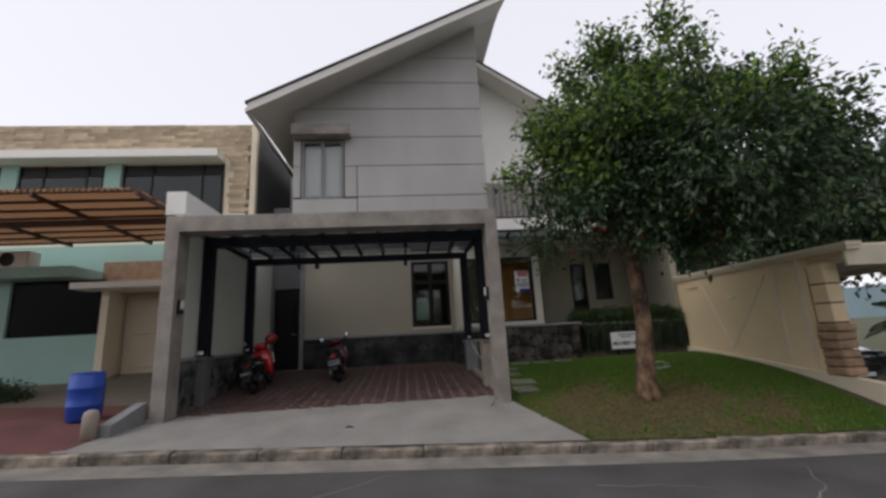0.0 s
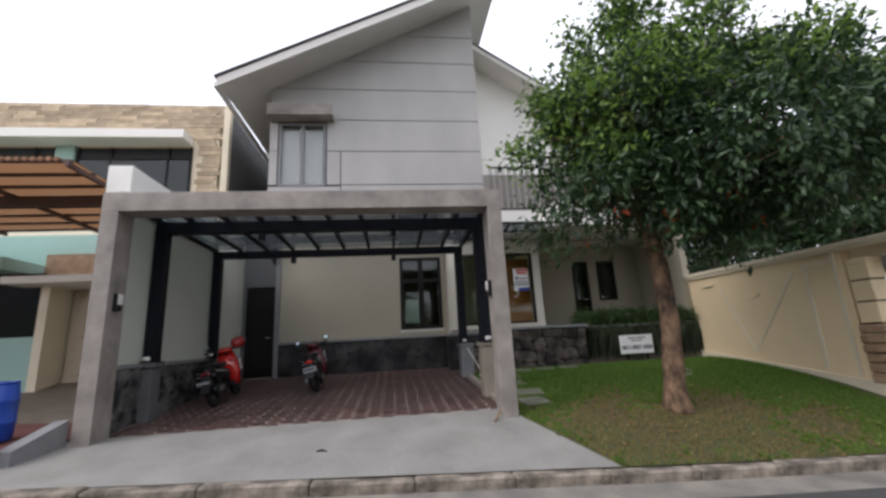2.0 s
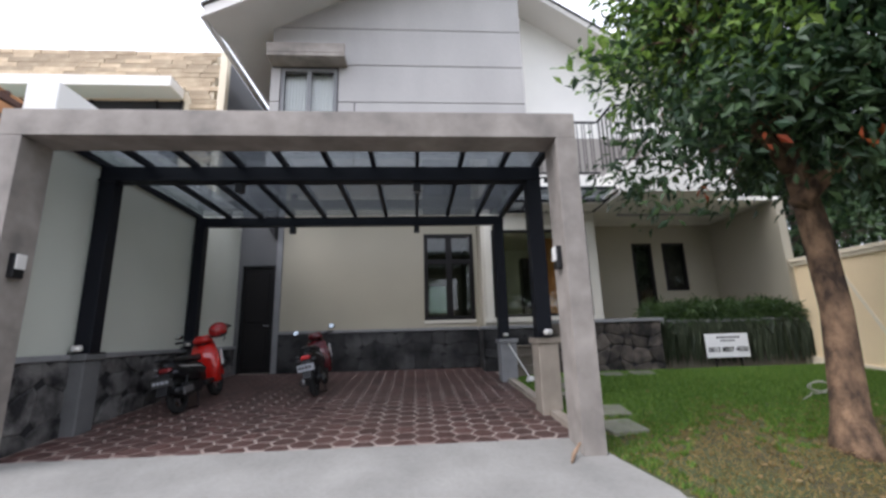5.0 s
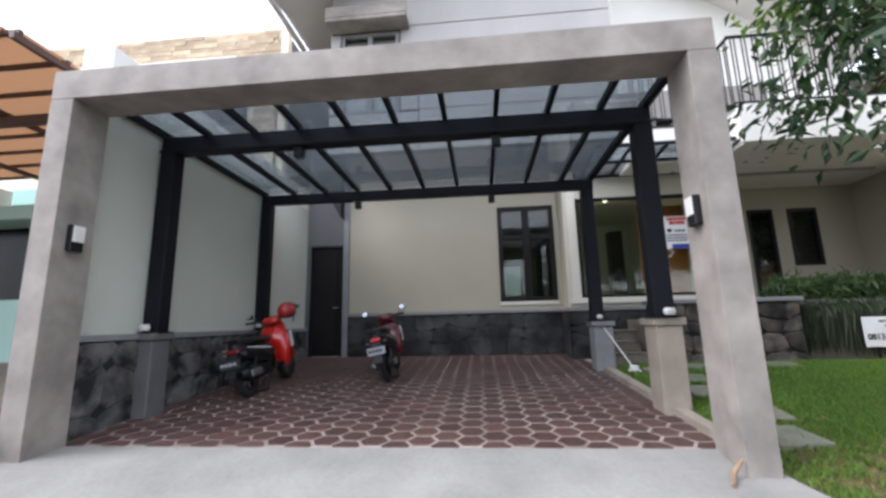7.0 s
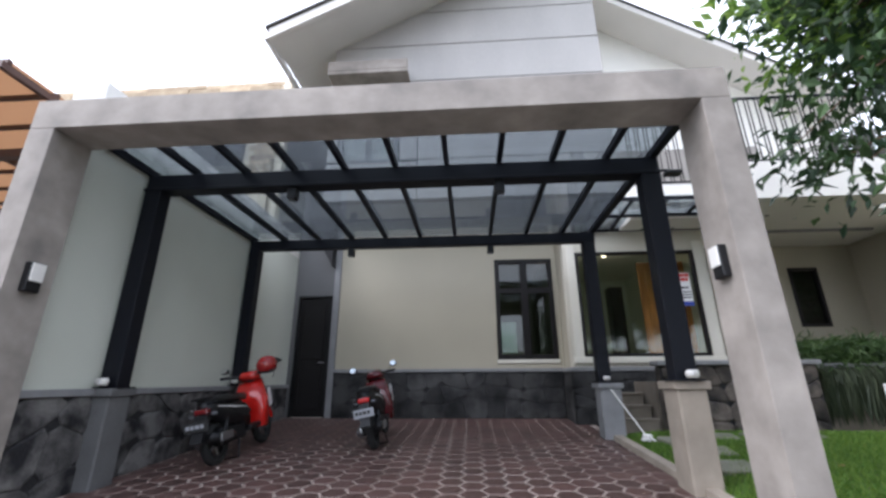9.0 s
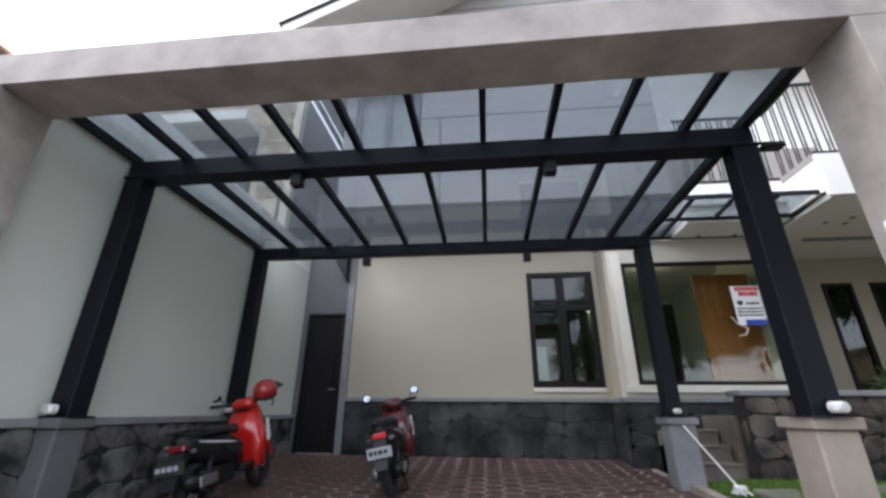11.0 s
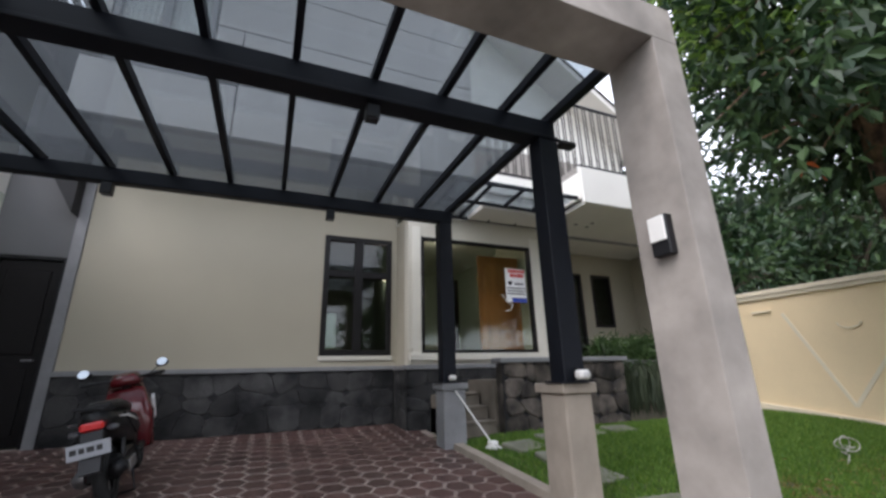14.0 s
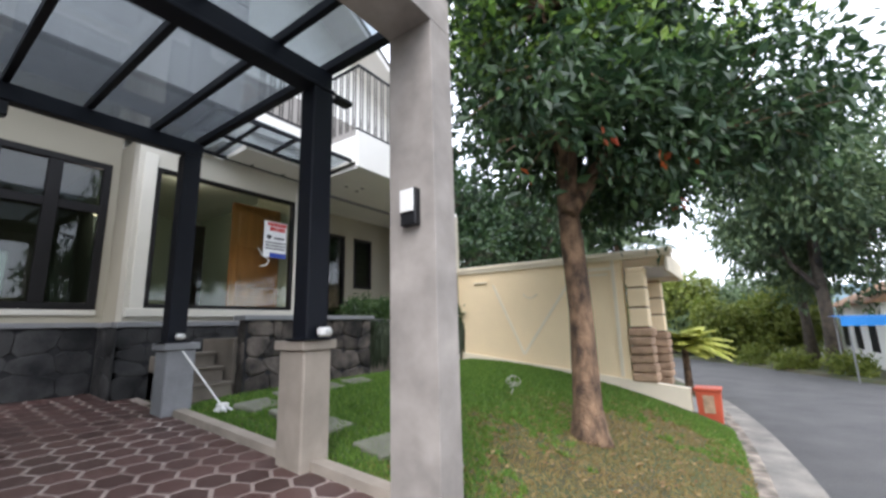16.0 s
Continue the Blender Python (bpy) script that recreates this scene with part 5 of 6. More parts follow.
def slant(bm, y0, y1, z0, z1, a, b, zz0=None, zz1=None):
    """A wall block that follows the plot line; a, b: its faces off that line."""
    vs = [bm.verts.new((yx(y) + o, y, z)) for y, zl, zh in ((y0, z0, z1), (y1, z0 if zz0 is None else zz0, z1 if zz1 is None else zz1)) for o in (a, b) for z in (zl, zh)]
    for q in ((0, 1, 3, 2), (4, 6, 7, 5), (0, 4, 5, 1), (2, 3, 7, 6), (0, 2, 6, 4), (1, 5, 7, 3)):
        bm.faces.new([vs[i] for i in q])
    return bm


structure("wall_boundary", slant(B(), 4.0, 0.32, -0.2, 2.24, 0, 0.16), YWALL, "yellow cream boundary wall")
structure("coping_boundary", slant(B(), 4.0, -0.53, 2.242, 2.31, -0.05, 0.22), YTRIM, "pale coping")
structure("coping_boundary_top", slant(B(), 4.0, -0.55, 2.312, 2.385, -0.08, 0.25), YTRIM, "pale coping")
structure("plinth_boundary", slant(B(), 3.8, -0.56, 0.0, 0.5, -0.05, 0.16, -0.75, -0.06), YTRIM, "pale plinth of the boundary wall")
b = B()
slant(b, 1.0, 0.94, 0.2, 2.12, -0.03, -0.002)
slant(b, 0.5, 0.44, 0.1, 2.25, -0.035, -0.002)
slant(b, 0.94, 0.5, 2.06, 2.12, -0.03, -0.002)
structure("trim_boundary", b, YTRIM, "raised frame on the boundary wall")
b = B()
for (ya, za), (yb, zb2) in (((2.97, 1.95), (2.33, 0.47)), ((2.33, 0.47), (1.2, 2.03))):
    d_ = Vector((0, yb - ya, zb2 - za)).normalized()
    n_ = Vector((0, -d_.z, d_.y)) * 0.025
    vs = [b.verts.new((yx(y + s * n_.y) - off, y + s * n_.y, z + s * n_.z)) for y, z in ((ya, za), (yb, zb2)) for s in (-1, 1) for off in (0.002, 0.018)]
    for q in ((0, 1, 3, 2), (4, 6, 7, 5), (0, 4, 5, 1), (2, 3, 7, 6), (1, 5, 7, 3)):
        b.faces.new([vs[i] for i in q])
structure("trim_boundary_v", b, YTRIM, "raised V moulding on the boundary wall")
b = B()
slant(b, 3.42, 3.12, 2.0, 2.03, -0.05, -0.002)
slant(b, 1.02, 0.56, 1.96, 2.0, -0.045, -0.032)
for k in range(8):
    a0, a1 = radians(200 + k * 18), radians(200 + (k + 1) * 18)
    tube(b, [(yx(2.13) - 0.01, 2.13 + 0.16 * math.cos(a0), 1.74 + 0.12 * math.sin(a0)), (yx(2.13) - 0.01, 2.13 + 0.16 * math.cos(a1), 1.74 + 0.12 * math.sin(a1))], 0.014, 5)
structure("trim_boundary_marks", b, YTRIM, "small ledges and arc moulding on the wall")

def banded_pillar(x, y, zb, group, foot=0.0):
    p = thing("banded_pillar", (x, y, zb), "cream banded pillar on a brown split stone base", "pillar", group)
    for i in range(4):
        z0 = zb + 0.95 + i * 0.36
        part("drum", box(B(), x - 0.16, x + 0.16, y - 0.16, y + 0.16, z0 + 0.012, min(z0 + 0.345, 1.96), 0.012), YWALL, p)
    part("core", box(B(), x - 0.145, x + 0.145, y - 0.145, y + 0.145, zb + 0.9, 1.97), RUST, p)
    for i in range(-int(foot / 0.157 + 0.99), 6):
        z0 = zb + i * 0.157
        part("stone", box(B(), x - 0.20 + random.uniform(-0.02, 0.02), x + 0.20 + random.uniform(-0.02, 0.02), y - 0.2 + random.uniform(-0.02, 0.02), y + 0.2, z0 + 0.006, z0 + 0.15, 0.025), SANDSTONE, p)


banded_pillar(yx(0.1) + 0.1, 0.1, 0.02, "portico pillars")
banded_pillar(11.35, 0.1, -0.1, "portico pillars", 0.38)
pr = thing("portico_roof", (10.4, 1, 2.05), "flat cream portico roof over the neighbour's drive", "roof")
part("slab", box(B(), yx(-0.4) + 0.25, 11.8, -0.4, 3.4, 2.1, 2.37, 0.01), YTRIM, pr)
part("fascia", box(B(), yx(-0.4) - 0.02, 11.86, -0.46, -0.405, 1.96, 2.33, 0.01), YTRIM, pr)
part("fascia", box(B(), 11.805, 11.86, -0.4, 3.4, 1.96, 2.33, 0.01), YTRIM, pr)
part("ceiling_board", box(B(), yx(-0.4) + 0.25, 11.8, -0.4, 3.4, 2.07, 2.098), SOFFIT, pr)
structure("neighbour_drive_east", bent(sheet(steps_of(9.55, 13, 6), [-1.33, 0.5, 6], lambda x, y: kerb_z(x) + (0.25 if y > -1 else 0.01))), DRIVE, "neighbour's concrete drive")

# added wall, dark in colour to give the shade under the portico
structure("wall_portico_back", box(B(), 9.45, 14.5, 4.9, 5.05, -1.0, 2.16), DEEPGREY, "added dark wall standing in for the shade behind the parked car")
# parked car under the portico
car = thing("parked_car", (10.45, 2.6, 0), "dark parked car seen under the portico", "car")
cz = kerb_z(10.4) + 0.27
def carshell(rows):
    bm, rings = B(), []
    for y, z0, z1, w in rows:
        rings.append([bm.verts.new((10.45 + sx * w * k, y, cz + z)) for sx, k, z in ((-1, 0.95, z0), (-1, 1, z0 * 0.5 + z1 * 0.5), (-1, 0.86, z1), (1, 0.86, z1), (1, 1, z0 * 0.5 + z1 * 0.5), (1, 0.95, z0))])
    for a, c in zip(rings, rings[1:]):
        for k in range(6):
            bm.faces.new((a[k], a[(k + 1) % 6], c[(k + 1) % 6], c[k]))
    bm.faces.new(rings[0])
    bm.faces.new(rings[-1])
    return bm


part("body", carshell([(0.62, 0.35, 0.62, 0.70), (0.75, 0.25, 0.74, 0.78), (1.6, 0.22, 0.88, 0.80), (3.9, 0.22, 0.92, 0.80), (4.5, 0.3, 0.85, 0.74)]), CARPAINT, car, "glossy dark body", True)
part("cabin", carshell([(1.5, 0.86, 0.9, 0.72), (2.2, 0.9, 1.38, 0.66), (3.4, 0.9, 1.42, 0.66), (4.2, 0.9, 0.95, 0.70)]), WINGLASS, car, "dark windows", True)
for sx in (-1, 1):
    part("headlight", ball(B(), (10.45 + sx * 0.56, 0.70, cz + 0.64), (0.15, 0.08, 0.07)), SMOKE, car, "clear headlight", True)
    for y in (1.35, 3.75):
        w = part("wheel", ring(B(), (10.45 + sx * 0.72, y, cz + 0.29), 0.22, 0.085, "x", 20, 8, 1.1), TYRE, car, "", True)
        part("rim", tube(B(), [(10.45 + sx * 0.70, y, cz + 0.29), (10.45 + sx * 0.79, y, cz + 0.29)], 0.18, 14), ALU, w)
part("grille", box(B(), 10.1, 10.8, 0.60, 0.66, cz + 0.38, cz + 0.52, 0.01), BLACKP, car)
part("number_plate", box(B(), 10.26, 10.64, 0.585, 0.598, cz + 0.30, cz + 0.37), PAPER, car)

# ---- trees ----
def tree(name, label, trunk, limbs, lobes, count, size, material, seed, per=9, bark=BARK, floor=None, hollow=0.5, extra=None, spread=0.22):
    t = thing(name, trunk[0][:3], label, "tree")
    bm = B()
    tube(bm, [p[:3] for p in trunk], [p[3] for p in trunk], 14)
    for v in bm.verts:
        n = noise.noise(v.co * 6.0) * 0.03 + noise.noise(v.co * 22.0) * 0.012
        v.co += Vector((n, n, 0))
    part("trunk", bm, bark, t, "", True)
    for l in limbs:
        part("limb", tube(B(), [p[:3] for p in l], [p[3] for p in l], 8), bark, t, "", True)
    tips, outs = crown_tips(lobes, count, seed, hollow, floor)
    me = leaves("crown", tips - np.array(trunk[0][:3]), outs, size, material, per, seed + 1, spread)
    o = new("crown", me)
    o.parent = t
    # thin twigs from the limbs to some of the tips
    heads = [Vector(p[:3]) for l in limbs for p in l[1:]] + [Vector(trunk[-1][:3])]
    rg = random.Random(seed)
    bm = B()
    for i in rg.sample(range(len(tips)), min(len(tips), 260)):
        p = Vector(tips[i])
        h = min(heads, key=lambda q: (q - p).length)
        mid = (h + p) / 2 + Vector((rg.uniform(-0.15, 0.15), rg.uniform(-0.15, 0.15), 0.1))
        tube(bm, [h, mid, p], [0.018, 0.012, 0.005], 4, False)
    tagged(part("twigwork", bm, bark, t), kind="stuff")
    # extra leaves in a sunlit colour on the crown's top and lit sides
    if extra:
        m2, n2, test, s2 = extra
        sel = [i for i in range(len(tips)) if test(tips[i])]
        sel = rg.sample(sel, min(n2, len(sel)))
        o = new("young_leaves", leaves("young_leaves", tips[sel] - np.array(trunk[0][:3]) + outs[sel] * 0.08, outs[sel], size * s2, m2, per, seed + 5, spread))
        o.parent = t
        tagged(o, "leaves with sunlight put into their light green colour")
    return t


TX, TY = 5.58, 0.0
TZ = lawn_z(TX, TY)
LOBES = [(5.75, 0.2, 5.9, 0.72, 0.9, 0.9), (4.55, 0.0, 4.85, 0.5, 0.7, 0.55), (4.25, -0.1, 3.5, 0.7, 0.9, 0.75), (4.25, 0.1, 2.85, 0.65, 0.85, 0.5), (7.0, -0.4, 6.0, 0.6, 0.85, 1.05), (8.5, -0.9, 4.55, 0.7, 0.8, 0.5), (7.8, -0.9, 4.85, 0.65, 0.9, 0.6), (8.6, -1.1, 4.2, 0.75, 0.7, 0.5), (6.4, 0.3, 4.5, 1.45, 1.5, 1.3), (7.6, -0.8, 3.75, 1.3, 1.3, 1.1), (6.4, -0.5, 3.15, 1.45, 1.3, 0.7), (5.2, -0.5, 3.0, 0.9, 1.0, 0.55), (6.5, -1.8, 3.5, 1.1, 0.9, 0.9), (5.4, -0.3, 4.4, 1.1, 1.1, 1.0)]
main_tree = tree("lawn_tree", "broad dark-leaved tree with a leaning brown trunk on the lawn",
    [(TX, TY, TZ - 0.15, 0.25), (TX, TY, TZ + 0.05, 0.19), (TX + 0.02, TY, TZ + 0.3, 0.15), (TX + 0.14, TY + 0.03, 1.2, 0.13), (TX + 0.14, TY + 0.06, 2.0, 0.13), (TX + 0.09, TY + 0.06, 2.5, 0.115), (TX - 0.12, TY - 0.05, 3.2, 0.12), (TX - 0.15, TY - 0.1, 4.2, 0.08), (TX - 0.1, TY - 0.1, 5.2, 0.04)],
    [[(TX - 0.05, TY, 2.3, 0.10), (TX + 0.35, TY - 0.15, 2.75, 0.09), (TX + 0.9, TY - 0.4, 3.5, 0.07), (TX + 1.4, TY - 0.6, 4.6, 0.045), (TX + 1.6, TY - 0.7, 5.6, 0.02)],
     [(TX - 0.08, TY, 2.7, 0.07), (TX - 0.4, TY - 0.1, 3.1, 0.055), (TX - 0.8, TY - 0.2, 3.6, 0.03), (TX - 1.0, TY - 0.2, 4.1, 0.012)],
     [(TX - 0.1, TY, 3.0, 0.07), (TX + 0.3, TY + 0.5, 3.5, 0.05), (TX + 0.8, TY + 1.0, 4.0, 0.02)],
     [(TX + 0.35, TY - 0.15, 2.75, 0.07), (TX + 0.9, TY - 0.8, 3.0, 0.05), (TX + 1.7, TY - 1.3, 3.5, 0.03), (TX + 2.2, TY - 1.5, 3.9, 0.012)],
     [(TX + 0.9, TY - 0.4, 3.5, 0.05), (TX + 1.5, TY + 0.1, 3.7, 0.035), (TX + 2.2, TY + 0.2, 4.0, 0.015)]],
    LOBES, 1250, 0.14, LEAF, 21, 52, floor=2.3, hollow=0.5, extra=(SUNLITLEAF, 260, lambda p: p[2] > 5.3 or (p[0] < 5.0 and p[2] > 3.4) or (p[1] < -1.0 and p[2] > 4.2), 0.95), spread=0.38)
o = new("red_leaves", leaves("red_leaves", [(4.75, -0.6, 2.75), (5.2, -1.0, 2.6), (6.1, -1.2, 2.85), (6.6, -1.0, 2.5), (4.6, 0.1, 2.5)], [(0, 0, -1)] * 5, 0.13, REDLEAF, 3, 4, 0.08))
o.location = -where(main_tree)
o.parent = main_tree
tagged(o, "few old orange-red leaves")


def plain_tree(name, label, x, y, h, r, count, size, material, seed, zb=None, low=0.35):
    zb = road_z(x) if zb is None else zb
    rg = random.Random(seed)
    lobes = []
    for i in range(6):
        a = rg.uniform(0, math.tau)
        lobes.append((x + r * 0.5 * math.cos(a), y + r * 0.5 * math.sin(a), zb + h * rg.uniform(low + 0.2, 0.85), r * rg.uniform(0.45, 0.7), r * rg.uniform(0.45, 0.7), h * rg.uniform(0.16, 0.26)))
    tr = [(x, y, zb - 0.2, 0.05 * h * 0.6), (x + 0.1, y, zb + h * 0.2, 0.035 * h * 0.6), (x, y + 0.1, zb + h * 0.45, 0.028 * h * 0.6), (x, y, zb + h * 0.75, 0.01 * h)]
    limbs = [[(x, y, zb + h * (0.3 + 0.1 * k), 0.02 * h * 0.6), (l[0] * 0.5 + x * 0.5, l[1] * 0.5 + y * 0.5, zb + h * (0.42 + 0.06 * k), 0.014 * h * 0.6), (l[0], l[1], l[2], 0.02)] for k, l in enumerate(lobes[:4])]
    return tree(name, label, tr, limbs, lobes, count, size, material, seed, 8, FARBARK, hollow=0.4, spread=size * 1.6)


# dark trees behind the boundary wall
for i, (x, y, h, r) in enumerate(((11.8, 6.2, 6.6, 2.6), (14.2, 4.2, 6.8, 2.8), (10.8, 9.2, 7.0, 2.6), (16.5, 7.5, 8.5, 3.6), (13.5, 10.5, 8.0, 3.4), (18.5, 3.2, 7.4, 2.8))):
    plain_tree("garden_tree", "dense dark tree behind the boundary wall", x, y, h, r, 1500, 0.24, LEAF, 40 + i, 0.0, 0.15)
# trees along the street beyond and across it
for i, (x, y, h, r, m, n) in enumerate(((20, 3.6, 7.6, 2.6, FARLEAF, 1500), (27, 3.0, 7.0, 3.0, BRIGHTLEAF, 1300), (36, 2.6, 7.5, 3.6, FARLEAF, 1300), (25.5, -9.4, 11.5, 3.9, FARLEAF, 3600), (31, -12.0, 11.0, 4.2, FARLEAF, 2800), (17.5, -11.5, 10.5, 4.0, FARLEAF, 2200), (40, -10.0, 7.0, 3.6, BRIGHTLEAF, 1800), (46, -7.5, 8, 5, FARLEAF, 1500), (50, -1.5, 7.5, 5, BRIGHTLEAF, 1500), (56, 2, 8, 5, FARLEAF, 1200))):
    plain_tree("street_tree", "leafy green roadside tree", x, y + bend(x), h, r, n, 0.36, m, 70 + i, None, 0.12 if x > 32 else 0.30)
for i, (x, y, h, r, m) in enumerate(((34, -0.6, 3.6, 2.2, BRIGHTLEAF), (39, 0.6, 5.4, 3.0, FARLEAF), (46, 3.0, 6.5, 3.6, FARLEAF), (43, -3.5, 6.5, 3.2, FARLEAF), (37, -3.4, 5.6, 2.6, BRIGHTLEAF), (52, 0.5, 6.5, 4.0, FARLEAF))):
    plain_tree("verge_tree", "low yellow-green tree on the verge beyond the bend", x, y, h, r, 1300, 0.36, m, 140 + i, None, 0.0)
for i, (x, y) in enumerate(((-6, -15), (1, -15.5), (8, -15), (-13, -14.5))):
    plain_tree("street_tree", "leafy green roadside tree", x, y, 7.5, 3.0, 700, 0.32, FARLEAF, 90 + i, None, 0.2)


def fronds(name, label, at, n, length, material, rise, seed, width=0.06, trunk=0.0):
    """A palm-like plant: arching fronds with two rows of leaflets."""
    t = thing(name, at, label, "plant")
    rg = random.Random(seed)
    x, y, z = at
    if trunk:
        part("stem", tube(B(), [(x, y, z - 0.1), (x + 0.05, y, z + trunk * 0.5), (x, y, z + trunk)], [0.11, 0.09, 0.08], 10), BARK, t, "", True)
    for i in range(n):
        a, e = rg.uniform(0, math.tau), rg.uniform(0.2, 1.0) * rise
        L_ = length * rg.uniform(0.75, 1.1)
        pts = []
        for k in range(9):
            s = k / 8
            r = L_ * s * math.cos(e * (1 - s * 0.5))
            pts.append(Vector((x + r * math.cos(a), y + r * math.sin(a), z + trunk + L_ * (math.sin(e) * s - 0.75 * s * s * (1.1 - 0.4 * math.sin(e))))))
        bm = tube(B(), pts, [0.014 * (1 - 0.8 * k / 8) for k in range(9)], 4)
        side = Vector((-math.sin(a), math.cos(a), 0))
        for k in range(1, 25):
            s = k / 25 * 8
            i0 = min(int(s), 7)
            p = pts[i0].lerp(pts[i0 + 1], s - i0)
            d_ = (pts[i0 + 1] - pts[i0]).normalized()
            ll = length * 0.28 * math.sin(math.pi * min(1, k / 25 * 0.85 + 0.12))
            for sg_ in (-1, 1):
                q = p + (side * sg_ + d_ * 0.7 + Vector((0, 0, -0.35))).normalized() * ll
                m_ = (p + q) / 2 + Vector((0, 0, 0.02))
                vs = [bm.verts.new(v) for v in (p, m_ + d_ * width * 0.4, q, m_ - d_ * width * 0.4)]
                bm.faces.new(vs)
        me = finish(bm, "frond", material, normals=False)
        me.transform(Matrix.Translation(-Vector(at)))
        o = new("frond", me)
        o.parent = t
    return t


fronds("palm_clump", "yellow-green palm-like shrub beside the street", (13.9, -0.1, kerb_z(13.9)), 36, 1.15, YELLOWLEAF, 1.5, 3, 0.15, 1.15)
fronds("garden_palm", "tall palm with hanging fronds behind the portico", (15.2, 1.6, kerb_z(15)), 16, 2.1, FARLEAF, 1.1, 6, 0.09, 4.4)
fronds("garden_palm", "slender palm beside the portico", (12.9, 1.2, kerb_z(13)), 12, 1.5, FARLEAF, 1.2, 9, 0.08, 1.6)
structure("verge_east", bent(sheet(steps_of(12.5, 60, 30), [-1.36, 0, 6], lambda x, y: kerb_z(x) + 0.02 + 0.05 * max(0, y)), 20, 21), SOIL, "planted verge beside the street")
for i, (x, y, r, m) in enumerate(((24, -8.9, 0.7, BRIGHTLEAF), (27, -8.8, 0.7, BRIGHTLEAF), (30, -8.8, 0.8, BRIGHTLEAF), (17.5, 0.2, 0.8, FARLEAF), (21, 0.6, 1.1, FARLEAF), (26, 0.2, 1.2, BRIGHTLEAF), (33, -0.5, 1.6, FARLEAF), (38, -1.2, 1.8, FARLEAF))):
    y += bend(x)
    tp = crown_tips([(x, y, road_z(x) + r * 0.5, r * 1.3, r, r * 0.75)], 300, 110 + i, 0.3, road_z(x))
    tagged(new("roadside_shrub", leaves("roadside_shrub", *tp, 0.2, m, 8, 120 + i, 0.3)), "rounded leafy shrub on the verge", "shrub", "roadside shrubs")
# far houses and sheet roof down the street
fh = thing("far_house", (30, -7, road_z(30)), "white house behind roadside trees", "house")
part("wall", box(B(), 26, 36, -11, -6.3, road_z(30) - 0.3, 1.6), WHITE, fh)
part("roof", prism(B(), [(-11.6, 1.6), (-5.8, 1.6), (-8.6, 3.0)], "x", 25.5, 36.5), RUSTROOF, fh)
for x in (27.5, 30.5, 33.5):
    part("window", box(B(), x, x + 1.2, -6.32, -6.26, -0.6, 0.9), BLACKP, fh)
ts = thing("blue_shelter", (22.7, -5.6, road_z(22)), "bright blue sheet roof on thin posts", "shelter")
part("sheet", sheet([21.4, 22.7, 24.0], [-7.6, -4.3], lambda x, y: 1.02 + 0.02 * (x - 21)), BLUETARP, ts)
part("sheet_valance", box(B(), 21.36, 21.39, -7.6, -4.3, 0.72, 1.03), BLUETARP, ts)
for x in (21.5, 23.9):
    for y in (-6.9, -4.5):
        part("post", tube(B(), [(x, y, road_z(x)), (x, y, 1.01)], 0.03, 6), ALU, ts)
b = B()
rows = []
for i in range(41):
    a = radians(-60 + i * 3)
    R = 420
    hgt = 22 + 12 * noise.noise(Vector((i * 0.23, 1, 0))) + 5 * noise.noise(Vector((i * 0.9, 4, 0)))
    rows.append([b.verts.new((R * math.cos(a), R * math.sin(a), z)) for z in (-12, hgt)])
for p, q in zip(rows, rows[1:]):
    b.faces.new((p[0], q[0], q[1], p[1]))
structure("backdrop_hills", b, HILL, "far wooded hills with the haze put into their colour")
# unseen plain wall, added across the street for the windows to reflect
structure("wall_across_street", box(B(), -24, 14, -20, -19.5, -1, 3.2), YTRIM, "unseen plain wall added across the street")

# hanging plants of the planter and the porch
STRAND = leafy("dull_strands", (0.04, 0.055, 0.03), (0.10, 0.12, 0.07), 0.6, 0.3)
rg = np.random.default_rng(5)
n = 1500
c = np.stack([rg.uniform(6.1, 9.1, n), rg.uniform(3.84, 4.4, n), 1.23 + rg.uniform(0, 0.4, n) ** 1.3], 1)
o = tagged(new("fern_bank", leaves("fern_bank", c, np.tile((0, -0.5, 0.2), (n, 1)), 0.17, leafy("fern_leaves", (0.035, 0.075, 0.02), (0.10, 0.16, 0.05)), 9, 6, 0.12, 0.16, 0.5)), "bushy green ferns filling the planter", "plants")
b = B()
rr = random.Random(11)
for i in range(1100):
    x = rr.uniform(6.1, 9.1)
    ln = rr.uniform(0.3, 0.9)
    y = 3.80 - rr.uniform(0, 0.08)
    v = [b.verts.new(p) for p in ((x - 0.006, y + 0.1, 1.27), (x + 0.006, y + 0.1, 1.27), (x + 0.008 + rr.uniform(-0.03, 0.03), y - 0.02, 1.25 - ln * 0.4), (x + rr.uniform(-0.06, 0.06), y, 1.25 - ln))]
    b.faces.new(v)
o = new("hanging_strands", finish(b, "hanging_strands", STRAND, normals=False))
tagged(o, "thin green strands hanging over the planter wall", "plants", kind="stuff")

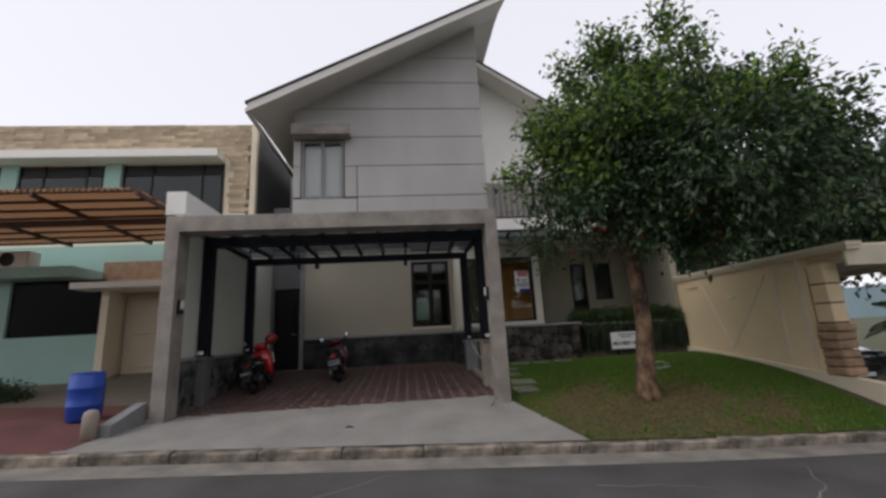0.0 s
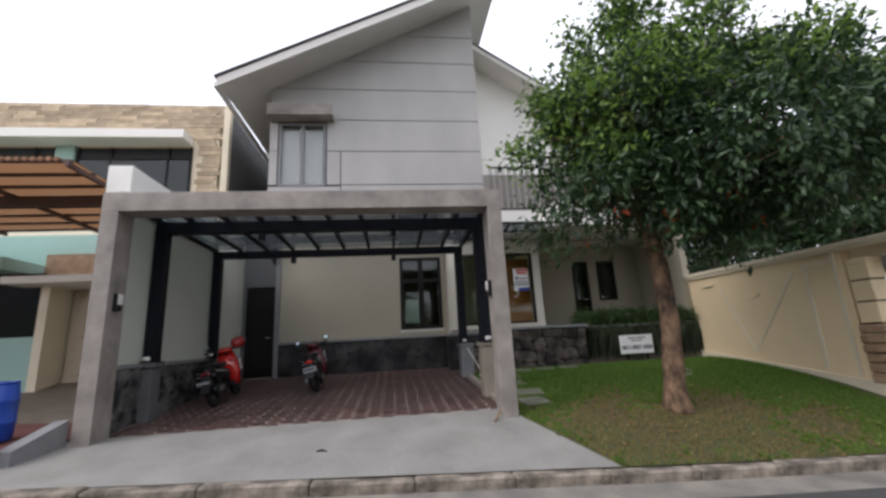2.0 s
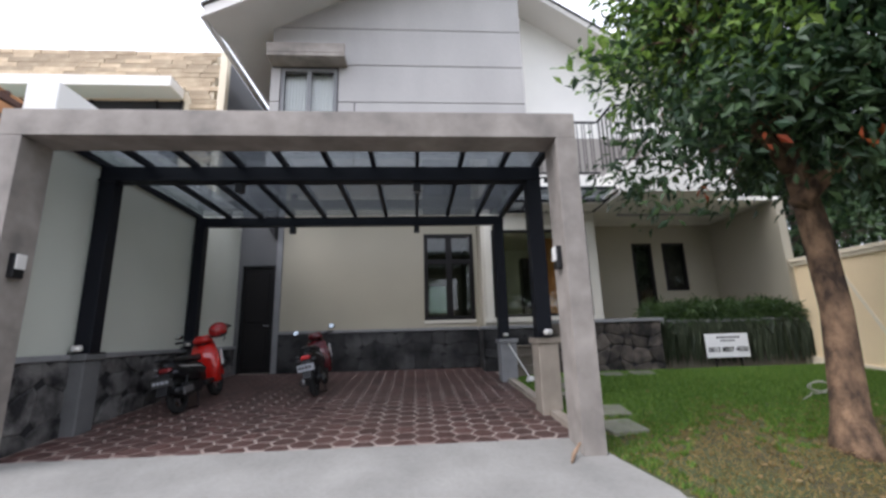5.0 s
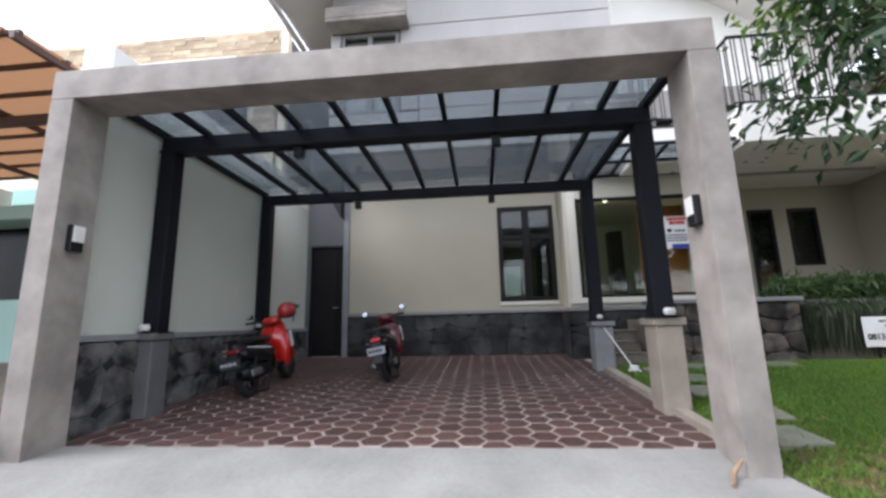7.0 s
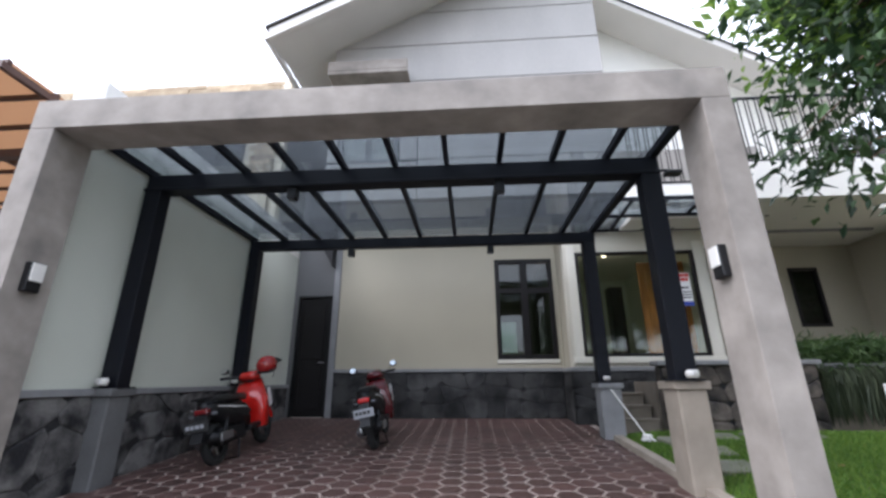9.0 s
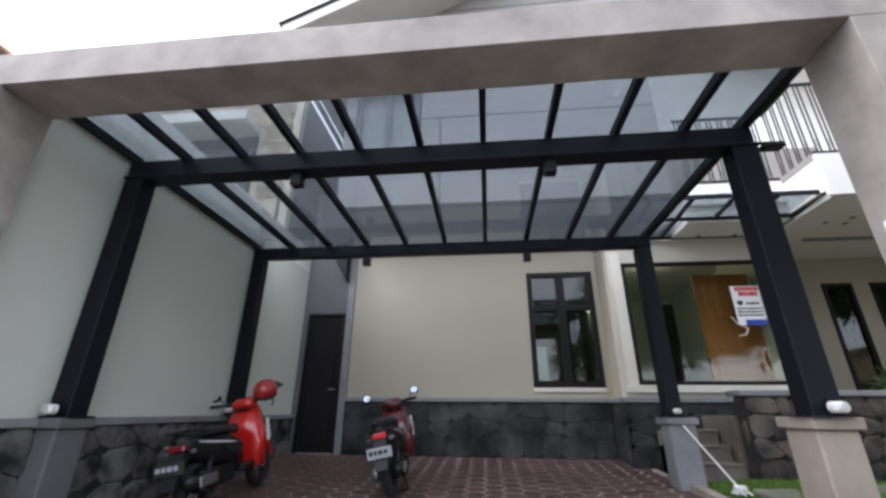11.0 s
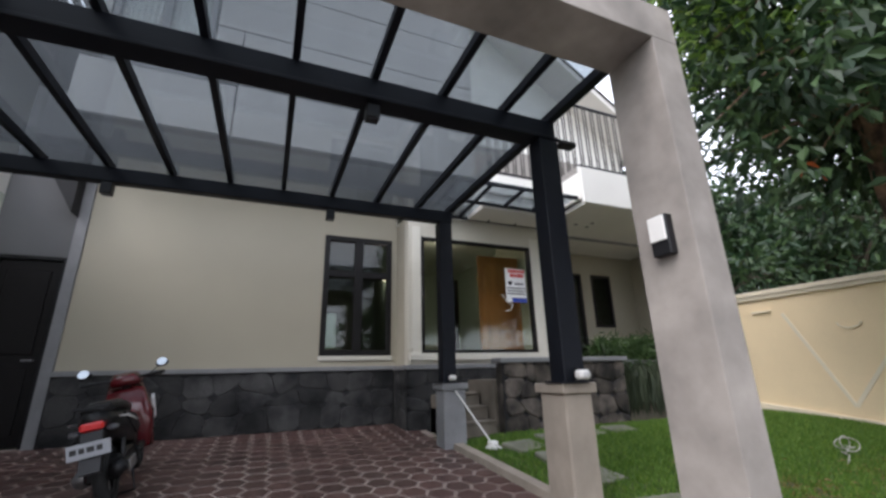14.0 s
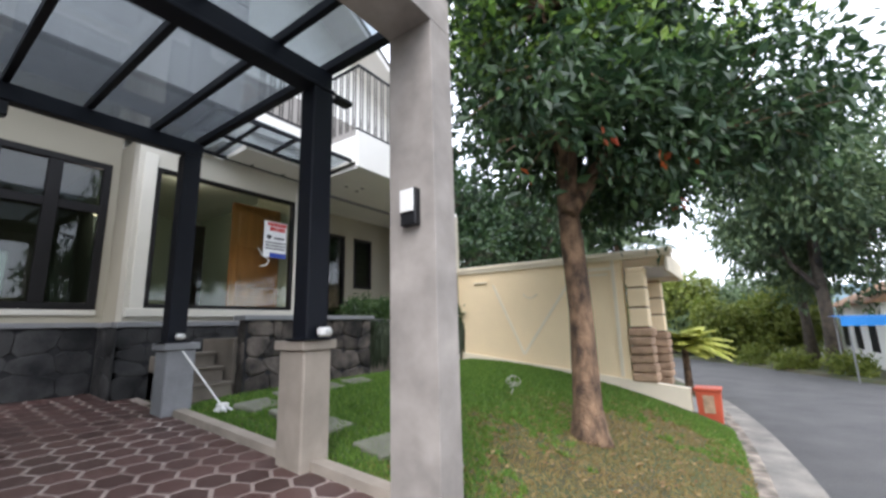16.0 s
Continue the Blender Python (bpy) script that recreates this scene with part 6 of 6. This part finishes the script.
# ---- lawn turf ----
def turf(name, n, material, seed, test, hmin, hmax, label):
    rg = np.random.default_rng(seed)
    x, y = rg.uniform(3.22, 9.1, n), rg.uniform(-1.36, 3.6, n)
    ok = [a > apron_x(c) + 0.015 and test(a, c) for a, c in zip(x, y)]
    x, y = x[ok], y[ok]
    z = np.array([lawn_z(a, c) for a, c in zip(x, y)]) - 0.012
    y = y + np.array([bend(a) * min(1, max(0, (3.5 - c) / 4.8)) for a, c in zip(x, y)])
    m = len(x)
    h = rg.uniform(hmin, hmax, m)
    a = rg.uniform(0, math.tau, m)
    w = 0.006
    lean = rg.normal(0, 0.02, (m, 2))
    p0 = np.stack([x - w * np.cos(a), y - w * np.sin(a), z], 1)
    p1 = np.stack([x + w * np.cos(a), y + w * np.sin(a), z], 1)
    p2 = np.stack([x + lean[:, 0], y + lean[:, 1], z + h], 1)
    me = bpy.data.meshes.new(name)
    me.from_pydata(np.stack([p0, p1, p2], 1).reshape(-1, 3).tolist(), [], np.arange(m * 3).reshape(-1, 3).tolist())
    me.materials.append(material)
    return tagged(new(name, me), label, "grass", kind="stuff")


def dryness(x, y):
    d = math.hypot((x - 5.5) / 2.2, (y + 0.55) / 1.15)
    return max(0.0, 1.25 - d * 0.72) + 0.45 * noise.noise(Vector((x * 1.3, y * 1.3, 2)))


turf("turf", 150000, GRASS, 31, lambda x, y: dryness(x, y) * 0.9 + 0.45 * noise.noise(Vector((x * 9, y * 9, 5))) < 0.52, 0.02, 0.055, "short green lawn grass")
turf("dry_turf", 70000, DRYGRASS, 32, lambda x, y: dryness(x, y) + 0.3 * noise.noise(Vector((x * 8, y * 8, 9))) > 0.25, 0.012, 0.03, "thin yellowed grass under the tree")

# fallen leaves round the trunk and towards the kerb
rg = np.random.default_rng(77)
fx, fy = rg.normal(5.9, 1.5, 620), rg.normal(-0.25, 0.75, 620)
sel = [(a, c) for a, c in zip(fx, fy) if 4.0 < a < 9.0 and -1.3 < c < 3.3]
b = B()
for k, (x, y) in enumerate(sel):
    z = lawn_z(x, y) + 0.022
    y += bend(x) * min(1, max(0, (3.5 - y) / 4.8))
    a, s = rg.uniform(0, math.tau), rg.uniform(0.014, 0.036)
    u, w = Vector((math.cos(a), math.sin(a), rg.uniform(-0.3, 0.3))) * s, Vector((-math.sin(a), math.cos(a), rg.uniform(-0.4, 0.4))) * s * 0.45
    c = Vector((x, y, z))
    b.faces.new([b.verts.new(q) for q in (c - u, c - w + Vector((0, 0, 0.006)), c + u, c + w + Vector((0, 0, 0.006)))])
tagged(new("fallen_leaves", finish(b, "fallen_leaves", DEADLEAF, normals=False)), "dry brown leaves scattered on the lawn", "leaves", kind="stuff")

# ---- stone dados: single rough stones ----
def stones(parent, u0, u1, z0, z1, place, cell, seed, depth=0.009, rock=STONE, flat=0.93):
    """Rough stones on a jittered grid; place(u, z, d) gives the point d in front of the wall."""
    rg = random.Random(seed)
    nu, nz = max(1, round((u1 - u0) / cell[0])), max(1, round((z1(u0) - z0(u0)) / cell[1]))
    P = {}
    for i in range(nu + 1):
        for j in range(nz + 1):
            u = u0 + (u1 - u0) * i / nu
            lo, hi = z0(u), z1(u)
            z = lo + (hi - lo) * j / nz
            if 0 < i < nu:
                u += rg.uniform(-0.34, 0.34) * cell[0]
            if 0 < j < nz:
                z += rg.uniform(-0.34, 0.34) * cell[1]
            P[i, j] = (u, z)
    for i in range(nu):
        for j in range(nz):
            q = [P[i, j], P[i + 1, j], P[i + 1, j + 1], P[i, j + 1]]
            cu, cz_ = sum(p[0] for p in q) / 4, sum(p[1] for p in q) / 4
            ou = []
            for k in range(4):
                a, c = q[k], q[(k + 1) % 4]
                ou += [(a[0] * 0.82 + c[0] * 0.18, a[1] * 0.82 + c[1] * 0.18), (a[0] * 0.22 + c[0] * 0.78, a[1] * 0.22 + c[1] * 0.78)]
            d = depth * rg.uniform(0.7, 1.3)
            bm = B()
            base = [bm.verts.new(place(cu + (u - cu) * 0.985, cz_ + (z - cz_) * 0.985, 0.001)) for u, z in ou]
            mid = [bm.verts.new(place(cu + (u - cu) * 0.965, cz_ + (z - cz_) * 0.965, d * 0.7)) for u, z in ou]
            top = [bm.verts.new(place(cu + (u - cu) * flat, cz_ + (z - cz_) * flat, d * rg.uniform(0.95, 1.05))) for u, z in ou]
            n = len(ou)
            for A, C in ((base, mid), (mid, top)):
                for k in range(n):
                    bm.faces.new((A[k], A[(k + 1) % n], C[(k + 1) % n], C[k]))
            bm.faces.new(top)
            part("stone", bm, rock, parent)


D = bpy.data.objects
stones(D["dado_front"], -1.41, 2.88, lambda u: 0.37, lambda u: 1.18, lambda u, z, d: (u, 5.30 - d, z), (0.36, 0.27), 1)
stones(D["dado_bay"], 2.92, 5.48, lambda u: 0.32, lambda u: 1.17, lambda u, z, d: (u, 4.66 - d, z), (0.3, 0.24), 2)
stones(D["dado_bay_side"], 4.67, 5.27, lambda u: 0.34, lambda u: 1.17, lambda u, z, d: (2.907 - d, u, z), (0.3, 0.27), 3)
stones(D["dado_west"], 0.42, 5.37, lambda u: floor_z(u) - 0.05, lambda u: 0.905, lambda u, z, d: (-2.34 + d, u, z), (0.42, 0.34), 4, 0.02, WESTSTONE, 0.85)
stones(D["wall_porch_front"], 3.94, 6.04, lambda u: 0.28, lambda u: 1.22, lambda u, z, d: (u, 3.62 - d, z), (0.27, 0.23), 5, 0.03, FIELDSTONE, 0.8)
stones(D["wall_porch_front"], 3.63, 3.78, lambda u: 0.35, lambda u: 1.22, lambda u, z, d: (3.92 - d, u, z), (0.17, 0.27), 6, 0.015, FIELDSTONE, 0.85)

# ---- neighbour's cladding strips ----
clad = thing("stone_cladding", (-7, 5.04, 5.0), "tan stone strips in uneven courses on the neighbour's front", "cladding")
rg = random.Random(17)
CM = []
for w in (0.45, 0.6, 0.75, 0.9):
    CM.append((w, finish(box(B(), 0.004, w - 0.004, -0.03, 0, 0.004, 0.118, 0.006), "brick", CLAD)))
def course(x0, x1, z):
    x = x0 + rg.uniform(0, 0.2)
    while x < x1 - 0.3:
        w, me = rg.choice([c for c in CM if x + c[0] <= x1 + 0.02] or [CM[0]])
        piece("brick", me, clad, (x, 5.045 - rg.uniform(0, 0.02), z))
        x += w


for k in range(9):
    course(-11.2, -2.98, 6.765 + k * 0.113)
for k in range(15):
    course(-3.65, -2.98, 5.0 + k * 0.118)

# ---- hexagonal pavers ----
A = 0.1335
def hexagon(bm, cx, cy, s, z0, z1, clip):
    pts = [(cx + s * math.cos(k * math.tau / 6), cy + s * math.sin(k * math.tau / 6)) for k in range(6)]
    for axis, lim, keep in clip:
        out = []
        for p, q in zip(pts, pts[1:] + pts[:1]):
            pin, qin = (p[axis] - lim) * keep >= 0, (q[axis] - lim) * keep >= 0
            if pin:
                out.append(p)
            if pin != qin:
                t = (lim - p[axis]) / (q[axis] - p[axis])
                out.append((p[0] + (q[0] - p[0]) * t, p[1] + (q[1] - p[1]) * t))
        pts = out
        if len(pts) < 3:
            return False
    ca, cb = sum(p[0] for p in pts) / len(pts), sum(p[1] for p in pts) / len(pts)
    lo = [bm.verts.new((x, y, floor_z(y) + z0)) for x, y in pts]
    hi = [bm.verts.new((ca + (x - ca) * 0.965, cb + (y - cb) * 0.965, floor_z(y) + z1)) for x, y in pts]
    n = len(pts)
    for k in range(n):
        bm.faces.new((lo[k], lo[(k + 1) % n], hi[(k + 1) % n], hi[k]))
    bm.faces.new(hi)
    return True


bed = D["carport_bed"]
full = B()
pts = [(math.cos(k * math.tau / 6), math.sin(k * math.tau / 6)) for k in range(6)]
S = A * 0.90
lo = [full.verts.new((S * a, S * c, S * c * 0.065 - 0.014)) for a, c in pts]
hi = [full.verts.new((S * 0.965 * a, S * 0.965 * c, S * 0.965 * c * 0.065)) for a, c in pts]
for k in range(6):
    full.faces.new((lo[k], lo[(k + 1) % 6], hi[(k + 1) % 6], hi[k]))
full.faces.new(hi)
HM = finish(full, "paver", HEX)
rest = B()
X0, X1, Y0, Y1 = -2.33, 3.095, 0.37, 5.30
count = 0
row = math.sqrt(3) * A
for j in range(0, 26):
    for i in range(0, 28):
        cx = -2.2 + i * 1.5 * A
        cy = 0.40 + j * row + (row / 2 if i % 2 else 0)
        if X0 + A < cx < X1 - A and Y0 + A < cy < Y1 - A and cy < 3.1 and count < 300:
            o = piece("paver", HM, bed, (cx, cy, floor_z(cy) + random.uniform(-0.001, 0.002)))
            count += 1
        elif X0 - A < cx < X1 + A and Y0 - A < cy < Y1 + A:
            hexagon(rest, cx, cy, S, -0.014, 0.0, ((0, X0, 1), (0, X1, -1), (1, Y0, 1), (1, Y1, -1)))
tagged(part("paver_field", rest, HEX, bed), kind="stuff")
